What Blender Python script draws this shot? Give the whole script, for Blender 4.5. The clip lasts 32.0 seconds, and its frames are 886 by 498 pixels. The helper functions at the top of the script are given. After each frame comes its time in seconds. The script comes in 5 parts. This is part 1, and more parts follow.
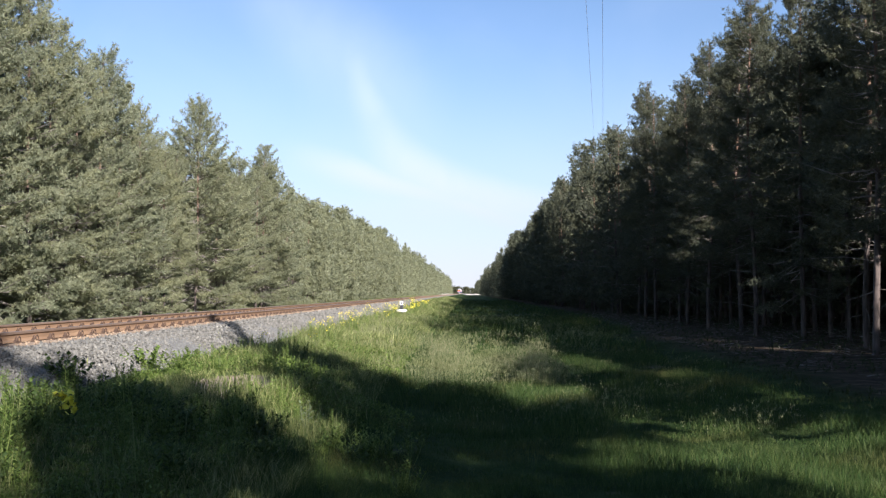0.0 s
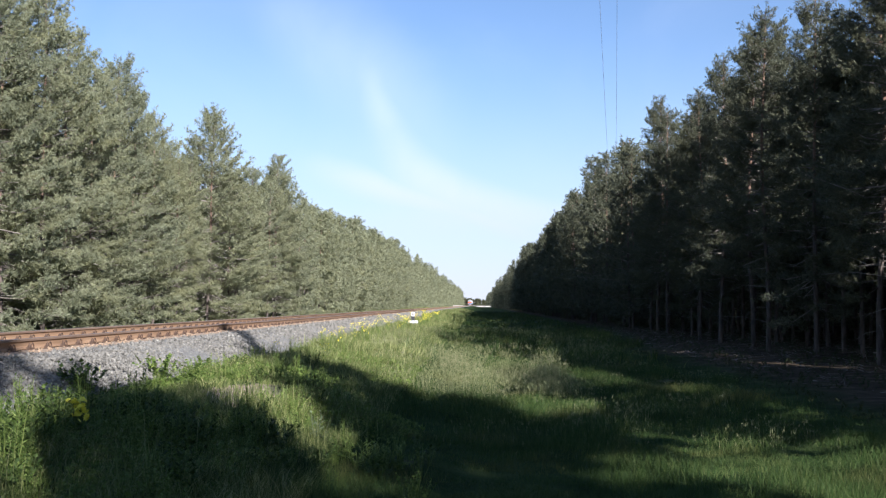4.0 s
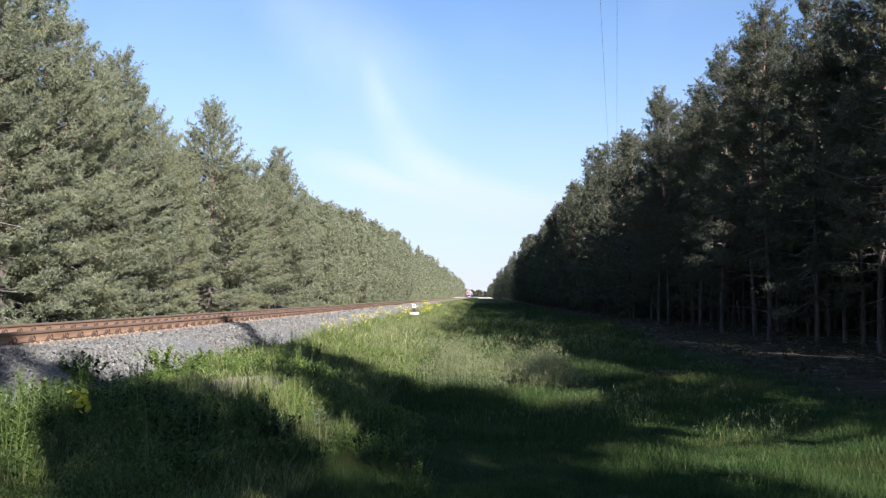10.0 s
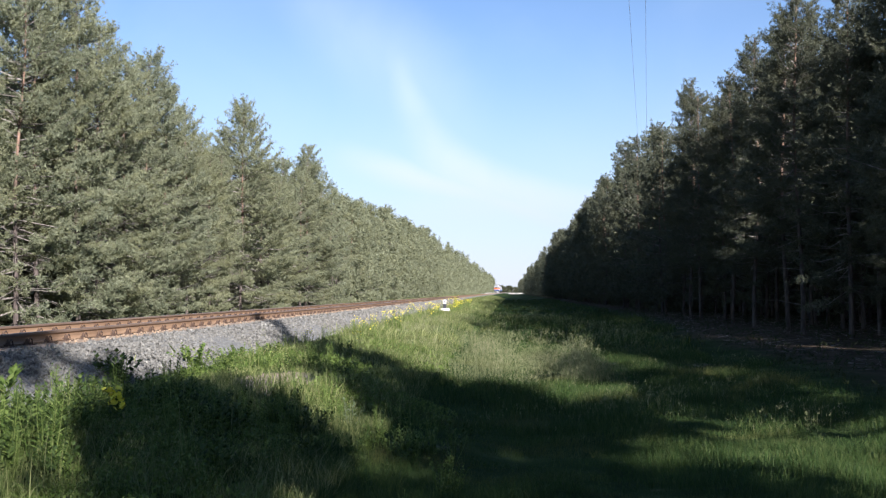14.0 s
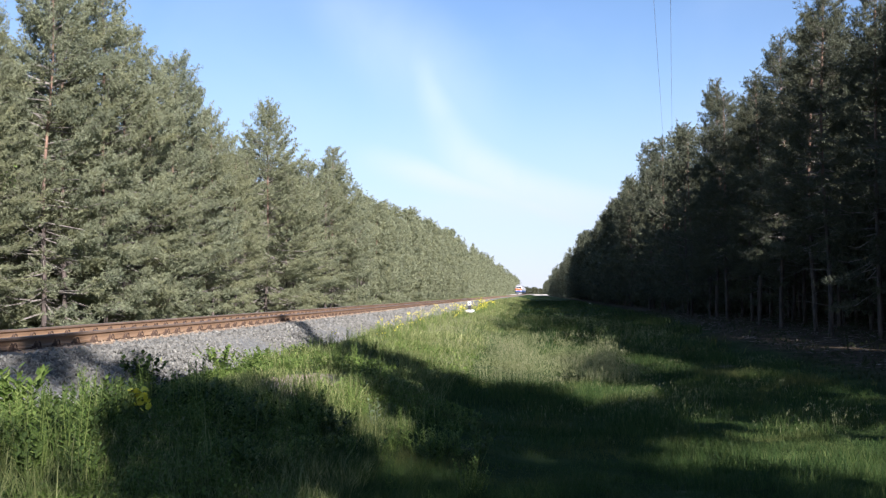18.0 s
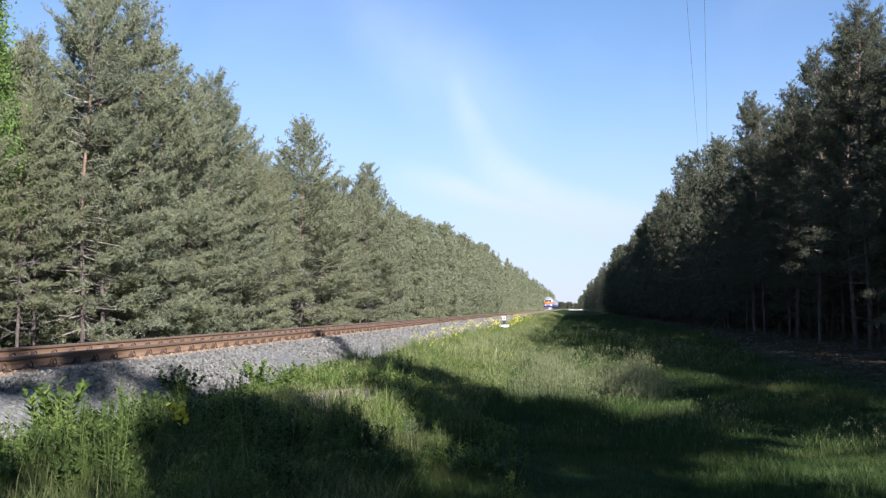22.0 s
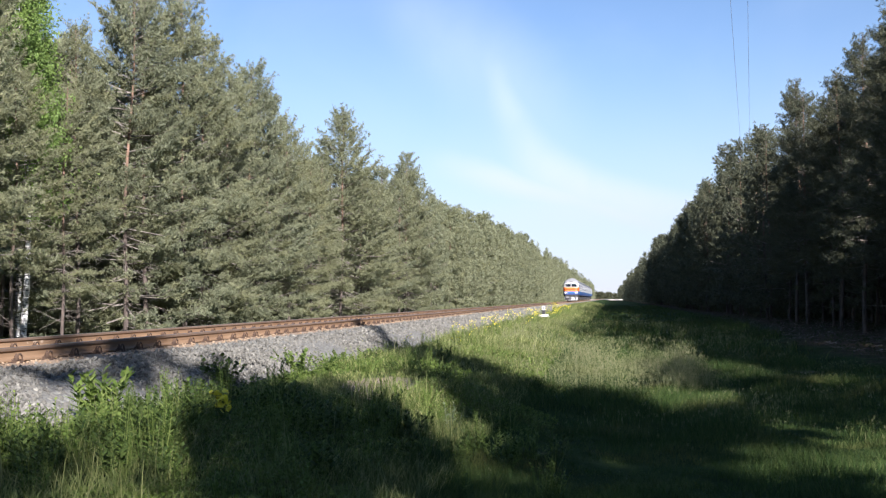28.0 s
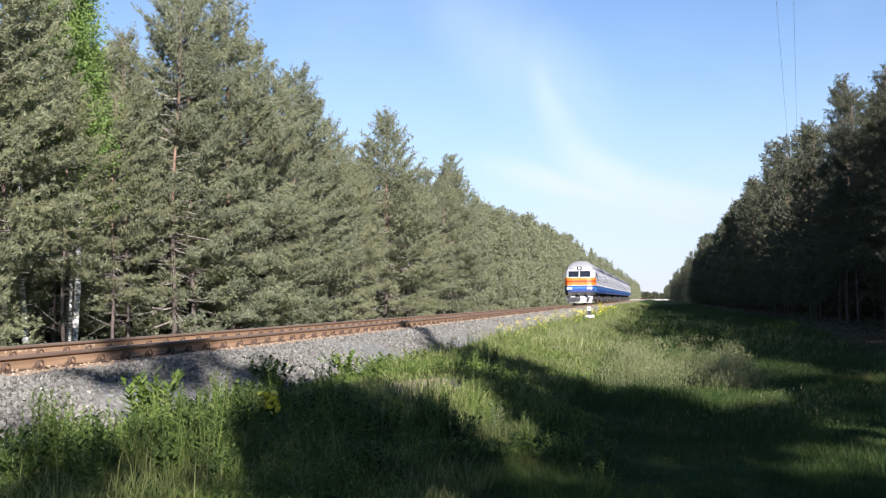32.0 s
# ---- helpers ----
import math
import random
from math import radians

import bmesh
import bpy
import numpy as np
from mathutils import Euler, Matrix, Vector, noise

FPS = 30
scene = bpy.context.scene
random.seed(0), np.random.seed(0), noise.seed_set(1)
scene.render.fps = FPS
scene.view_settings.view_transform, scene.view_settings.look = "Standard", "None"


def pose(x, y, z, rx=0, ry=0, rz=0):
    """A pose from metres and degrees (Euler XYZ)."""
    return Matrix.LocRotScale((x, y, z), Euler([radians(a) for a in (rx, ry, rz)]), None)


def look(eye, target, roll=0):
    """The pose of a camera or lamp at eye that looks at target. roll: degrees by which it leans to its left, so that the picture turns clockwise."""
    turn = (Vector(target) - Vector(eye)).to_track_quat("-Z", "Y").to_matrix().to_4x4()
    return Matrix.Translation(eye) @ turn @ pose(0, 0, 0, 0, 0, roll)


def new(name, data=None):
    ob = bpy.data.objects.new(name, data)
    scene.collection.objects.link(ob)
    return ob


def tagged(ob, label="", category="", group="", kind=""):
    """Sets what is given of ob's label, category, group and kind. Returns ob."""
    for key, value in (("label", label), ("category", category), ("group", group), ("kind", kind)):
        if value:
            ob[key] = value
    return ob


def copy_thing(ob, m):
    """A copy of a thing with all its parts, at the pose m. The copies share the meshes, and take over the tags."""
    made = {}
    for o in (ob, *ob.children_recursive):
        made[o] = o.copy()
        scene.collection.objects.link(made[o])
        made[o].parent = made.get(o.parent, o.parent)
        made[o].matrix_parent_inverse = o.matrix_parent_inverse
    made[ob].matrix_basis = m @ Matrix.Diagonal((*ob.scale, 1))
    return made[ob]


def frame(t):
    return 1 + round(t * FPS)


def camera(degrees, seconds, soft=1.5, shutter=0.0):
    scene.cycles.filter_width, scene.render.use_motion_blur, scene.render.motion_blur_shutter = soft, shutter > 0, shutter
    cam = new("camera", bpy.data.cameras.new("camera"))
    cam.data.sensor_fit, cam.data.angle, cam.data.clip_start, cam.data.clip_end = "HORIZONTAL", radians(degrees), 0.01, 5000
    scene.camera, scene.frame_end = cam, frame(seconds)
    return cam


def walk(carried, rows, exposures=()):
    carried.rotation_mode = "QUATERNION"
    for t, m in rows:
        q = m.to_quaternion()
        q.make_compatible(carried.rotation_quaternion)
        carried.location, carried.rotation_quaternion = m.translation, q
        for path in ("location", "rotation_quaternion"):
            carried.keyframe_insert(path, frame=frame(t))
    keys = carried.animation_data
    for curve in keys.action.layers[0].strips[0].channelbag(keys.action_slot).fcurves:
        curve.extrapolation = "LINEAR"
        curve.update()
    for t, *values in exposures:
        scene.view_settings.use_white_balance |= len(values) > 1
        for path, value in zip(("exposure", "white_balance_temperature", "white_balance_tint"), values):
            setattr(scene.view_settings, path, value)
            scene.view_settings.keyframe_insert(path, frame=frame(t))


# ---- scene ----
# ---- camera ----
EYE = (0.0, 0.0, 1.8)
EXPOSURE = 1.4

def gaze(yaw, pitch, roll, dx, dy, dz):
    """A camera pose near EYE: yaw to the left of the track, pitch upwards, roll as in look()."""
    ya, pa = radians(yaw), radians(pitch)
    ahead = Vector((-math.sin(ya) * math.cos(pa), math.cos(ya) * math.cos(pa), math.sin(pa)))
    eye = Vector(EYE) + Vector((dx, dy, dz))
    return look(eye, eye + ahead * 10, roll)


# seconds, change of exposure, white balance
TINT = ((0, 0, 6250), (3, 0, 6050), (7, 0, 6050), (14, 0, 6080), (16.2, 0.1, 6480), (17.1, 0.1, 6480), (18, 0, 6100), (19, 0, 6100), (21, -0.1, 5950), (25, -0.1, 5950), (28, 0, 6200), (32, 0, 6200))
cam = camera(44.54, 32.0, 1.3)
walk(cam, [(t, gaze(*row)) for t, *row in (  # seconds, yaw to the left, pitch, roll, and the drift of the eye
    (0, 1.339, 2.324, 0.145, -0.000, 0.000, -0.000), (0.5, 1.135, 2.342, 0.679, -0.002, -0.000, 0.000), (1, 1.155, 2.672, 0.652, -0.005, -0.003, -0.002),
    (1.5, 1.563, 2.902, 0.526, -0.008, -0.004, -0.001), (2, 1.586, 2.937, 0.279, -0.009, -0.005, 0.001), (2.5, 1.757, 3.107, 0.255, -0.010, -0.006, 0.000),
    (3, 1.851, 3.073, 0.459, -0.011, -0.007, -0.002), (3.5, 1.830, 2.922, 0.726, -0.009, -0.007, -0.002), (5.5, 2.461, 2.980, 0.622, -0.008, -0.012, -0.008),
    (6, 2.332, 2.534, 0.850, -0.007, -0.013, -0.009), (6.5, 2.371, 2.489, 0.919, -0.009, -0.015, -0.011), (7, 2.007, 2.521, 0.677, -0.005, -0.015, -0.009),
    (7.5, 1.949, 2.646, 0.658, -0.005, -0.015, -0.011), (8, 1.836, 2.667, 0.711, -0.004, -0.014, -0.010), (8.5, 1.775, 2.898, 0.729, -0.005, -0.014, -0.011),
    (9, 1.703, 2.795, 0.750, -0.005, -0.014, -0.011), (9.5, 1.755, 2.663, 0.830, -0.004, -0.013, -0.013), (10, 2.025, 2.490, 0.529, -0.002, -0.012, -0.013),
    (10.5, 2.068, 2.358, 0.524, -0.001, -0.012, -0.013), (11, 2.261, 2.365, 0.698, -0.002, -0.013, -0.017), (11.5, 2.485, 2.352, 0.624, -0.001, -0.013, -0.017),
    (12, 2.606, 2.581, 0.588, 0.000, -0.014, -0.016), (12.5, 2.677, 2.608, 0.718, 0.001, -0.015, -0.019), (13, 2.815, 2.538, 0.288, 0.005, -0.015, -0.020),
    (13.5, 2.978, 2.404, -0.059, 0.006, -0.016, -0.022), (14, 3.616, 2.273, 0.016, 0.005, -0.018, -0.025), (14.5, 3.972, 2.098, 0.365, 0.005, -0.019, -0.026),
    (16.5, 4.284, 1.461, 0.146, 0.011, -0.019, -0.029), (17, 4.466, 1.599, 0.145, 0.011, -0.019, -0.029), (17.5, 4.687, 2.108, -0.024, 0.015, -0.018, -0.030),
    (18, 4.933, 2.360, -0.066, 0.015, -0.017, -0.030), (18.5, 4.618, 2.382, -0.036, 0.017, -0.014, -0.029), (19, 4.803, 2.633, 0.073, 0.015, -0.015, -0.030),
    (19.5, 5.001, 2.746, -0.004, 0.014, -0.015, -0.030), (20, 5.263, 2.718, -0.286, 0.010, -0.016, -0.031), (20.5, 5.594, 2.625, -0.383, 0.008, -0.017, -0.032),
    (21, 5.901, 2.800, -0.167, 0.007, -0.017, -0.032), (21.5, 6.305, 3.026, -0.189, 0.005, -0.019, -0.035), (22, 6.742, 3.167, -0.245, 0.005, -0.019, -0.038),
    (22.5, 6.909, 3.199, -0.329, 0.005, -0.018, -0.037), (23, 7.082, 3.131, -0.633, 0.004, -0.019, -0.038), (23.5, 7.322, 3.247, -0.709, 0.003, -0.019, -0.037),
    (24, 7.254, 3.375, -0.484, 0.002, -0.019, -0.037), (24.5, 7.488, 3.469, -0.128, -0.003, -0.021, -0.038), (25, 8.146, 3.397, -0.067, -0.005, -0.021, -0.040),
    (25.5, 8.496, 3.112, -0.134, -0.006, -0.020, -0.041), (27.5, 8.665, 2.809, 0.011, -0.009, -0.020, -0.041), (28, 8.813, 2.620, -0.077, -0.010, -0.019, -0.042),
    (28.5, 8.732, 2.451, 0.026, -0.010, -0.017, -0.042), (29, 8.722, 2.413, -0.153, -0.009, -0.018, -0.043), (29.5, 8.751, 2.431, -0.316, -0.009, -0.019, -0.044),
    (30, 8.928, 2.594, -0.168, -0.011, -0.021, -0.047), (30.5, 9.491, 2.741, -0.190, -0.014, -0.024, -0.050), (31, 9.866, 2.733, -0.147, -0.018, -0.026, -0.050),
    (31.5, 10.504, 2.770, -0.489, -0.020, -0.026, -0.048), (32, 11.157, 2.721, -0.562, -0.026, -0.030, -0.053),
)], [(t, EXPOSURE + e - 0.02, k - 400, 18) for t, e, k in TINT])

# ---- world and sun ----
SUN_ELEVATION, SUN_BEARING = 24.5, 152.0  # bearing clockwise from the track's direction
world = bpy.data.worlds.new("sky")
scene.world = world
world.use_nodes = True
wn, wl = world.node_tree.nodes, world.node_tree.links
wn.clear()
w_out, w_bg = wn.new("ShaderNodeOutputWorld"), wn.new("ShaderNodeBackground")
w_sky = wn.new("ShaderNodeTexSky")
w_sky.sky_type, w_sky.sun_disc = "NISHITA", False
w_sky.sun_elevation, w_sky.sun_rotation = radians(SUN_ELEVATION), radians(SUN_BEARING)
w_sky.air_density, w_sky.dust_density, w_sky.ozone_density = 1.0, 0.1, 2.2
w_bg.inputs["Strength"].default_value = 0.053


def w_math(op, a, b=None, c=None):
    n = wn.new("ShaderNodeMath")
    n.operation = op
    for i, v in enumerate((a, b, c)):
        if v is None:
            continue
        if isinstance(v, (int, float)):
            n.inputs[i].default_value = v
        else:
            wl.new(v, n.inputs[i])
    return n.outputs[0]


def w_ramp(value, lo, hi):
    n = wn.new("ShaderNodeMapRange")
    n.interpolation_type = "SMOOTHSTEP"
    wl.new(value, n.inputs["Value"])
    n.inputs["From Min"].default_value, n.inputs["From Max"].default_value = lo, hi
    return n.outputs["Result"]


# cirrus: wisps bent round a line over the clearing
w_co = wn.new("ShaderNodeTexCoord")
w_sep = wn.new("ShaderNodeSeparateXYZ")
wl.new(w_co.outputs["Generated"], w_sep.inputs[0])
w_x = w_math("DIVIDE", w_sep.outputs["X"], w_math("MAXIMUM", w_sep.outputs["Y"], 0.05))
w_z = w_math("DIVIDE", w_sep.outputs["Z"], w_math("MAXIMUM", w_sep.outputs["Y"], 0.05))
w_flat = wn.new("ShaderNodeCombineXYZ")
wl.new(w_x, w_flat.inputs[0])
wl.new(w_z, w_flat.inputs[1])


def w_noise(scale, detail, sx, sy, rot=0.0, distortion=0.0):
    m = wn.new("ShaderNodeMapping")
    m.inputs["Scale"].default_value, m.inputs["Rotation"].default_value = (sx, sy, 1), (0, 0, rot)
    n = wn.new("ShaderNodeTexNoise")
    n.inputs["Scale"].default_value, n.inputs["Detail"].default_value = scale, detail
    n.inputs["Distortion"].default_value = distortion
    wl.new(w_flat.outputs[0], m.inputs[0])
    wl.new(m.outputs[0], n.inputs["Vector"])
    return n.outputs["Fac"]


w_warp = w_math("MULTIPLY", w_math("SUBTRACT", w_noise(9, 4, 1, 1), 0.5), 0.05)
# main wisp: along a curve x = c(z), thin above, spreading below
w_zz = w_math("MAXIMUM", w_z, 0.03)
w_z2 = w_math("MULTIPLY", w_zz, w_zz)
w_curve = w_math("SUBTRACT", w_math("DIVIDE", 0.00113, w_z2), 0.13)
w_slope = w_math("DIVIDE", 0.00226, w_math("MULTIPLY", w_z2, w_zz))
w_across = w_math("SQRT", w_math("ADD", 1.0, w_math("MULTIPLY", w_slope, w_slope)))
w_d = w_math("DIVIDE", w_math("SUBTRACT", w_x, w_curve), w_across)
w_d = w_math("ABSOLUTE", w_math("ADD", w_d, w_math("MULTIPLY", w_warp, 0.22)))
w_wide = w_math("ADD", 0.009, w_math("MULTIPLY", w_math("MAXIMUM", w_math("SUBTRACT", 0.2, w_z), 0.0), 0.14))
w_main = w_ramp(w_math("DIVIDE", w_d, w_wide), 1.7, 0.0)
w_fade = w_math("MULTIPLY", w_ramp(w_z, 0.24, 0.165), w_ramp(w_z, 0.05, 0.08))
w_fade = w_math("MULTIPLY", w_fade, w_math("ADD", 0.5, w_math("MULTIPLY", w_ramp(w_z, 0.16, 0.09), 0.9)))
w_main = w_math("MULTIPLY", w_math("MULTIPLY", w_main, w_fade), w_math("ADD", 0.45, w_noise(24, 6, 1, 0.6, 0.5, 0.8)))
w_veil = w_math("MULTIPLY", w_ramp(w_noise(4, 6, 1.0, 1.5, 0.6, 0.6), 0.40, 0.85), 0.15)
# broad thin veil that runs into the wisp from above
w_f = w_math("ABSOLUTE", w_math("ADD", w_math("SUBTRACT", w_z, w_math("SUBTRACT", 0.147, w_math("MULTIPLY", w_x, 0.62))), w_math("MULTIPLY", w_warp, 0.9)))
w_high = w_math("MULTIPLY", w_ramp(w_f, 0.085, 0.0), w_math("MULTIPLY", w_ramp(w_x, -0.24, -0.16), w_ramp(w_x, 0.0, -0.09)))
w_high = w_math("MULTIPLY", w_high, w_math("ADD", 0.3, w_noise(11, 6, 1.2, 0.7, 0.5, 0.9)))
w_veil = w_math("ADD", w_veil, w_math("MULTIPLY", w_high, 0.22))
# second, flatter wisp joining it from the left
w_e = w_math("ABSOLUTE", w_math("ADD", w_math("SUBTRACT", w_z, w_math("SUBTRACT", 0.080, w_math("MULTIPLY", w_x, 0.29))), w_math("MULTIPLY", w_warp, 0.35)))
w_low = w_math("MULTIPLY", w_ramp(w_e, 0.020, 0.0), w_math("MULTIPLY", w_ramp(w_x, -0.19, -0.08), w_ramp(w_x, 0.10, 0.02)))
w_low = w_math("MULTIPLY", w_low, w_math("ADD", 0.9, w_noise(16, 5, 0.5, 1.6, 0.25, 0.6)))
w_main = w_math("MAXIMUM", w_main, w_low)
w_cloud = w_math("MINIMUM", w_math("ADD", w_math("MULTIPLY", w_main, 0.56), w_veil), 0.9)
w_cloud = w_math("MULTIPLY", w_cloud, w_ramp(w_sep.outputs["Y"], 0.1, 0.5))
w_mix = wn.new("ShaderNodeMix")
w_mix.data_type = "RGBA"
wl.new(w_cloud, w_mix.inputs["Factor"])
wl.new(w_sky.outputs[0], w_mix.inputs["A"])
w_mix.inputs["B"].default_value = (7.6, 8.2, 8.8, 1)
# pale haze towards the horizon
w_air = wn.new("ShaderNodeMix")
w_air.data_type = "RGBA"
wl.new(w_math("MULTIPLY", w_ramp(w_sep.outputs["Z"], 0.24, 0.0), 0.72), w_air.inputs["Factor"])
wl.new(w_mix.outputs["Result"], w_air.inputs["A"])
w_air.inputs["B"].default_value = (5.0, 5.5, 6.5, 1)
wl.new(w_air.outputs["Result"], w_bg.inputs["Color"])
wl.new(w_bg.outputs[0], w_out.inputs["Surface"])

sun = new("sun", bpy.data.lights.new("sun", "SUN"))
sun.data.energy, sun.data.angle, sun.data.color = 5.0, radians(0.6), (1.0, 0.93, 0.82)
s_el, s_be = radians(SUN_ELEVATION), radians(SUN_BEARING)
TO_SUN = Vector((math.cos(s_el) * math.sin(s_be), math.cos(s_el) * math.cos(s_be), math.sin(s_el)))
sun.matrix_basis = look(TO_SUN * 60, (0, 0, 0))

# ---- materials ----


class Nodes:
    """A node material: shorthand for noise, ramps and mixes."""

    def __init__(self, name, rough=0.8, metal=0.0, coord="Object"):
        self.mat = bpy.data.materials.new(name)
        self.mat.use_nodes = True
        self.n, self.l = self.mat.node_tree.nodes, self.mat.node_tree.links
        self.b = self.n["Principled BSDF"]
        self.b.inputs["Roughness"].default_value, self.b.inputs["Metallic"].default_value = rough, metal
        self.co = self.n.new("ShaderNodeTexCoord").outputs[coord]

    def noise(self, scale, detail=4.0, stretch=None, distortion=0.0):
        t = self.n.new("ShaderNodeTexNoise")
        t.inputs["Scale"].default_value, t.inputs["Detail"].default_value = scale, detail
        t.inputs["Distortion"].default_value = distortion
        src = self.co
        if stretch:
            m = self.n.new("ShaderNodeMapping")
            m.inputs["Scale"].default_value = stretch
            self.l.new(src, m.inputs[0])
            src = m.outputs[0]
        self.l.new(src, t.inputs["Vector"])
        return t.outputs["Fac"]

    def cells(self, scale):
        t = self.n.new("ShaderNodeTexVoronoi")
        t.inputs["Scale"].default_value = scale
        self.l.new(self.co, t.inputs["Vector"])
        return t

    def ramp(self, fac, *stops):
        r = self.n.new("ShaderNodeValToRGB")
        e = r.color_ramp.elements
        while len(e) < len(stops):
            e.new(0.5)
        for el, (pos, col) in zip(e, stops):
            el.position, el.color = pos, (*col, 1) if len(col) == 3 else col
        self.l.new(fac, r.inputs[0])
        return r.outputs["Color"]

    def grey(self, fac, lo, hi, a=0.0, b=1.0):
        r = self.n.new("ShaderNodeMapRange")
        r.interpolation_type = "SMOOTHSTEP"
        self.l.new(fac, r.inputs["Value"])
        for k, v in (("From Min", lo), ("From Max", hi), ("To Min", a), ("To Max", b)):
            r.inputs[k].default_value = v
        return r.outputs["Result"]

    def mix(self, fac, a, b, mode="MIX"):
        m = self.n.new("ShaderNodeMix")
        m.data_type, m.blend_type = "RGBA", mode
        for key, v in (("Factor", fac), ("A", a), ("B", b)):
            if isinstance(v, tuple):
                m.inputs[key].default_value = (*v, 1)
            elif isinstance(v, (int, float)):
                m.inputs[key].default_value = v
            else:
                self.l.new(v, m.inputs[key])
        return m.outputs["Result"]

    def island(self):
        return self.n.new("ShaderNodeNewGeometry").outputs["Random Per Island"]

    def random(self):
        return self.n.new("ShaderNodeObjectInfo").outputs["Random"]

    def axis(self, which):
        s = self.n.new("ShaderNodeSeparateXYZ")
        self.l.new(self.co, s.inputs[0])
        return s.outputs[which]

    def calc(self, op, a, b):
        m = self.n.new("ShaderNodeMath")
        m.operation = op
        for i, v in enumerate((a, b)):
            if isinstance(v, (int, float)):
                m.inputs[i].default_value = v
            else:
                self.l.new(v, m.inputs[i])
        return m.outputs[0]

    def colour(self, c):
        if isinstance(c, tuple):
            self.b.inputs["Base Color"].default_value = (*c, 1)
        else:
            self.l.new(c, self.b.inputs["Base Color"])
        return self

    def rough(self, fac):
        self.l.new(fac, self.b.inputs["Roughness"])
        return self

    def bump(self, height, strength=0.4, distance=0.02):
        m = self.n.new("ShaderNodeBump")
        m.inputs["Strength"].default_value, m.inputs["Distance"].default_value = strength, distance
        self.l.new(height, m.inputs["Height"])
        self.l.new(m.outputs[0], self.b.inputs["Normal"])
        return self

    def thin(self, colour, share):
        """Lets a share of the light through, as leaves do."""
        t = self.n.new("ShaderNodeBsdfTranslucent")
        if isinstance(colour, tuple):
            t.inputs["Color"].default_value = (*colour, 1)
        else:
            self.l.new(colour, t.inputs["Color"])
        m = self.n.new("ShaderNodeMixShader")
        m.inputs[0].default_value = share
        self.l.new(self.b.outputs[0], m.inputs[1])
        self.l.new(t.outputs[0], m.inputs[2])
        self.l.new(m.outputs[0], self.n["Material Output"].inputs["Surface"])
        return self


def leafy(name, dark, mid, light, share=0.25, patch=0.35):
    k = Nodes(name, 0.6)
    k.b.inputs["Specular IOR Level"].default_value = 0.25
    c = k.ramp(k.island(), (0.0, dark), (0.5, mid), (1.0, light))
    c = k.mix(k.grey(k.noise(patch, 3), 0.35, 0.7, 0.0, 0.42), c, dark)
    warm = (mid[0] * 1.12, mid[1] * 1.02, mid[2] * 0.8)
    c = k.mix(k.grey(k.noise(0.85, 3), 0.46, 0.68, 0.0, 0.6), c, warm)
    c = k.mix(k.calc("MULTIPLY", k.random(), 0.45), c, warm)
    k.colour(c)
    k.thin(c, share)
    return k.mat


M = {}


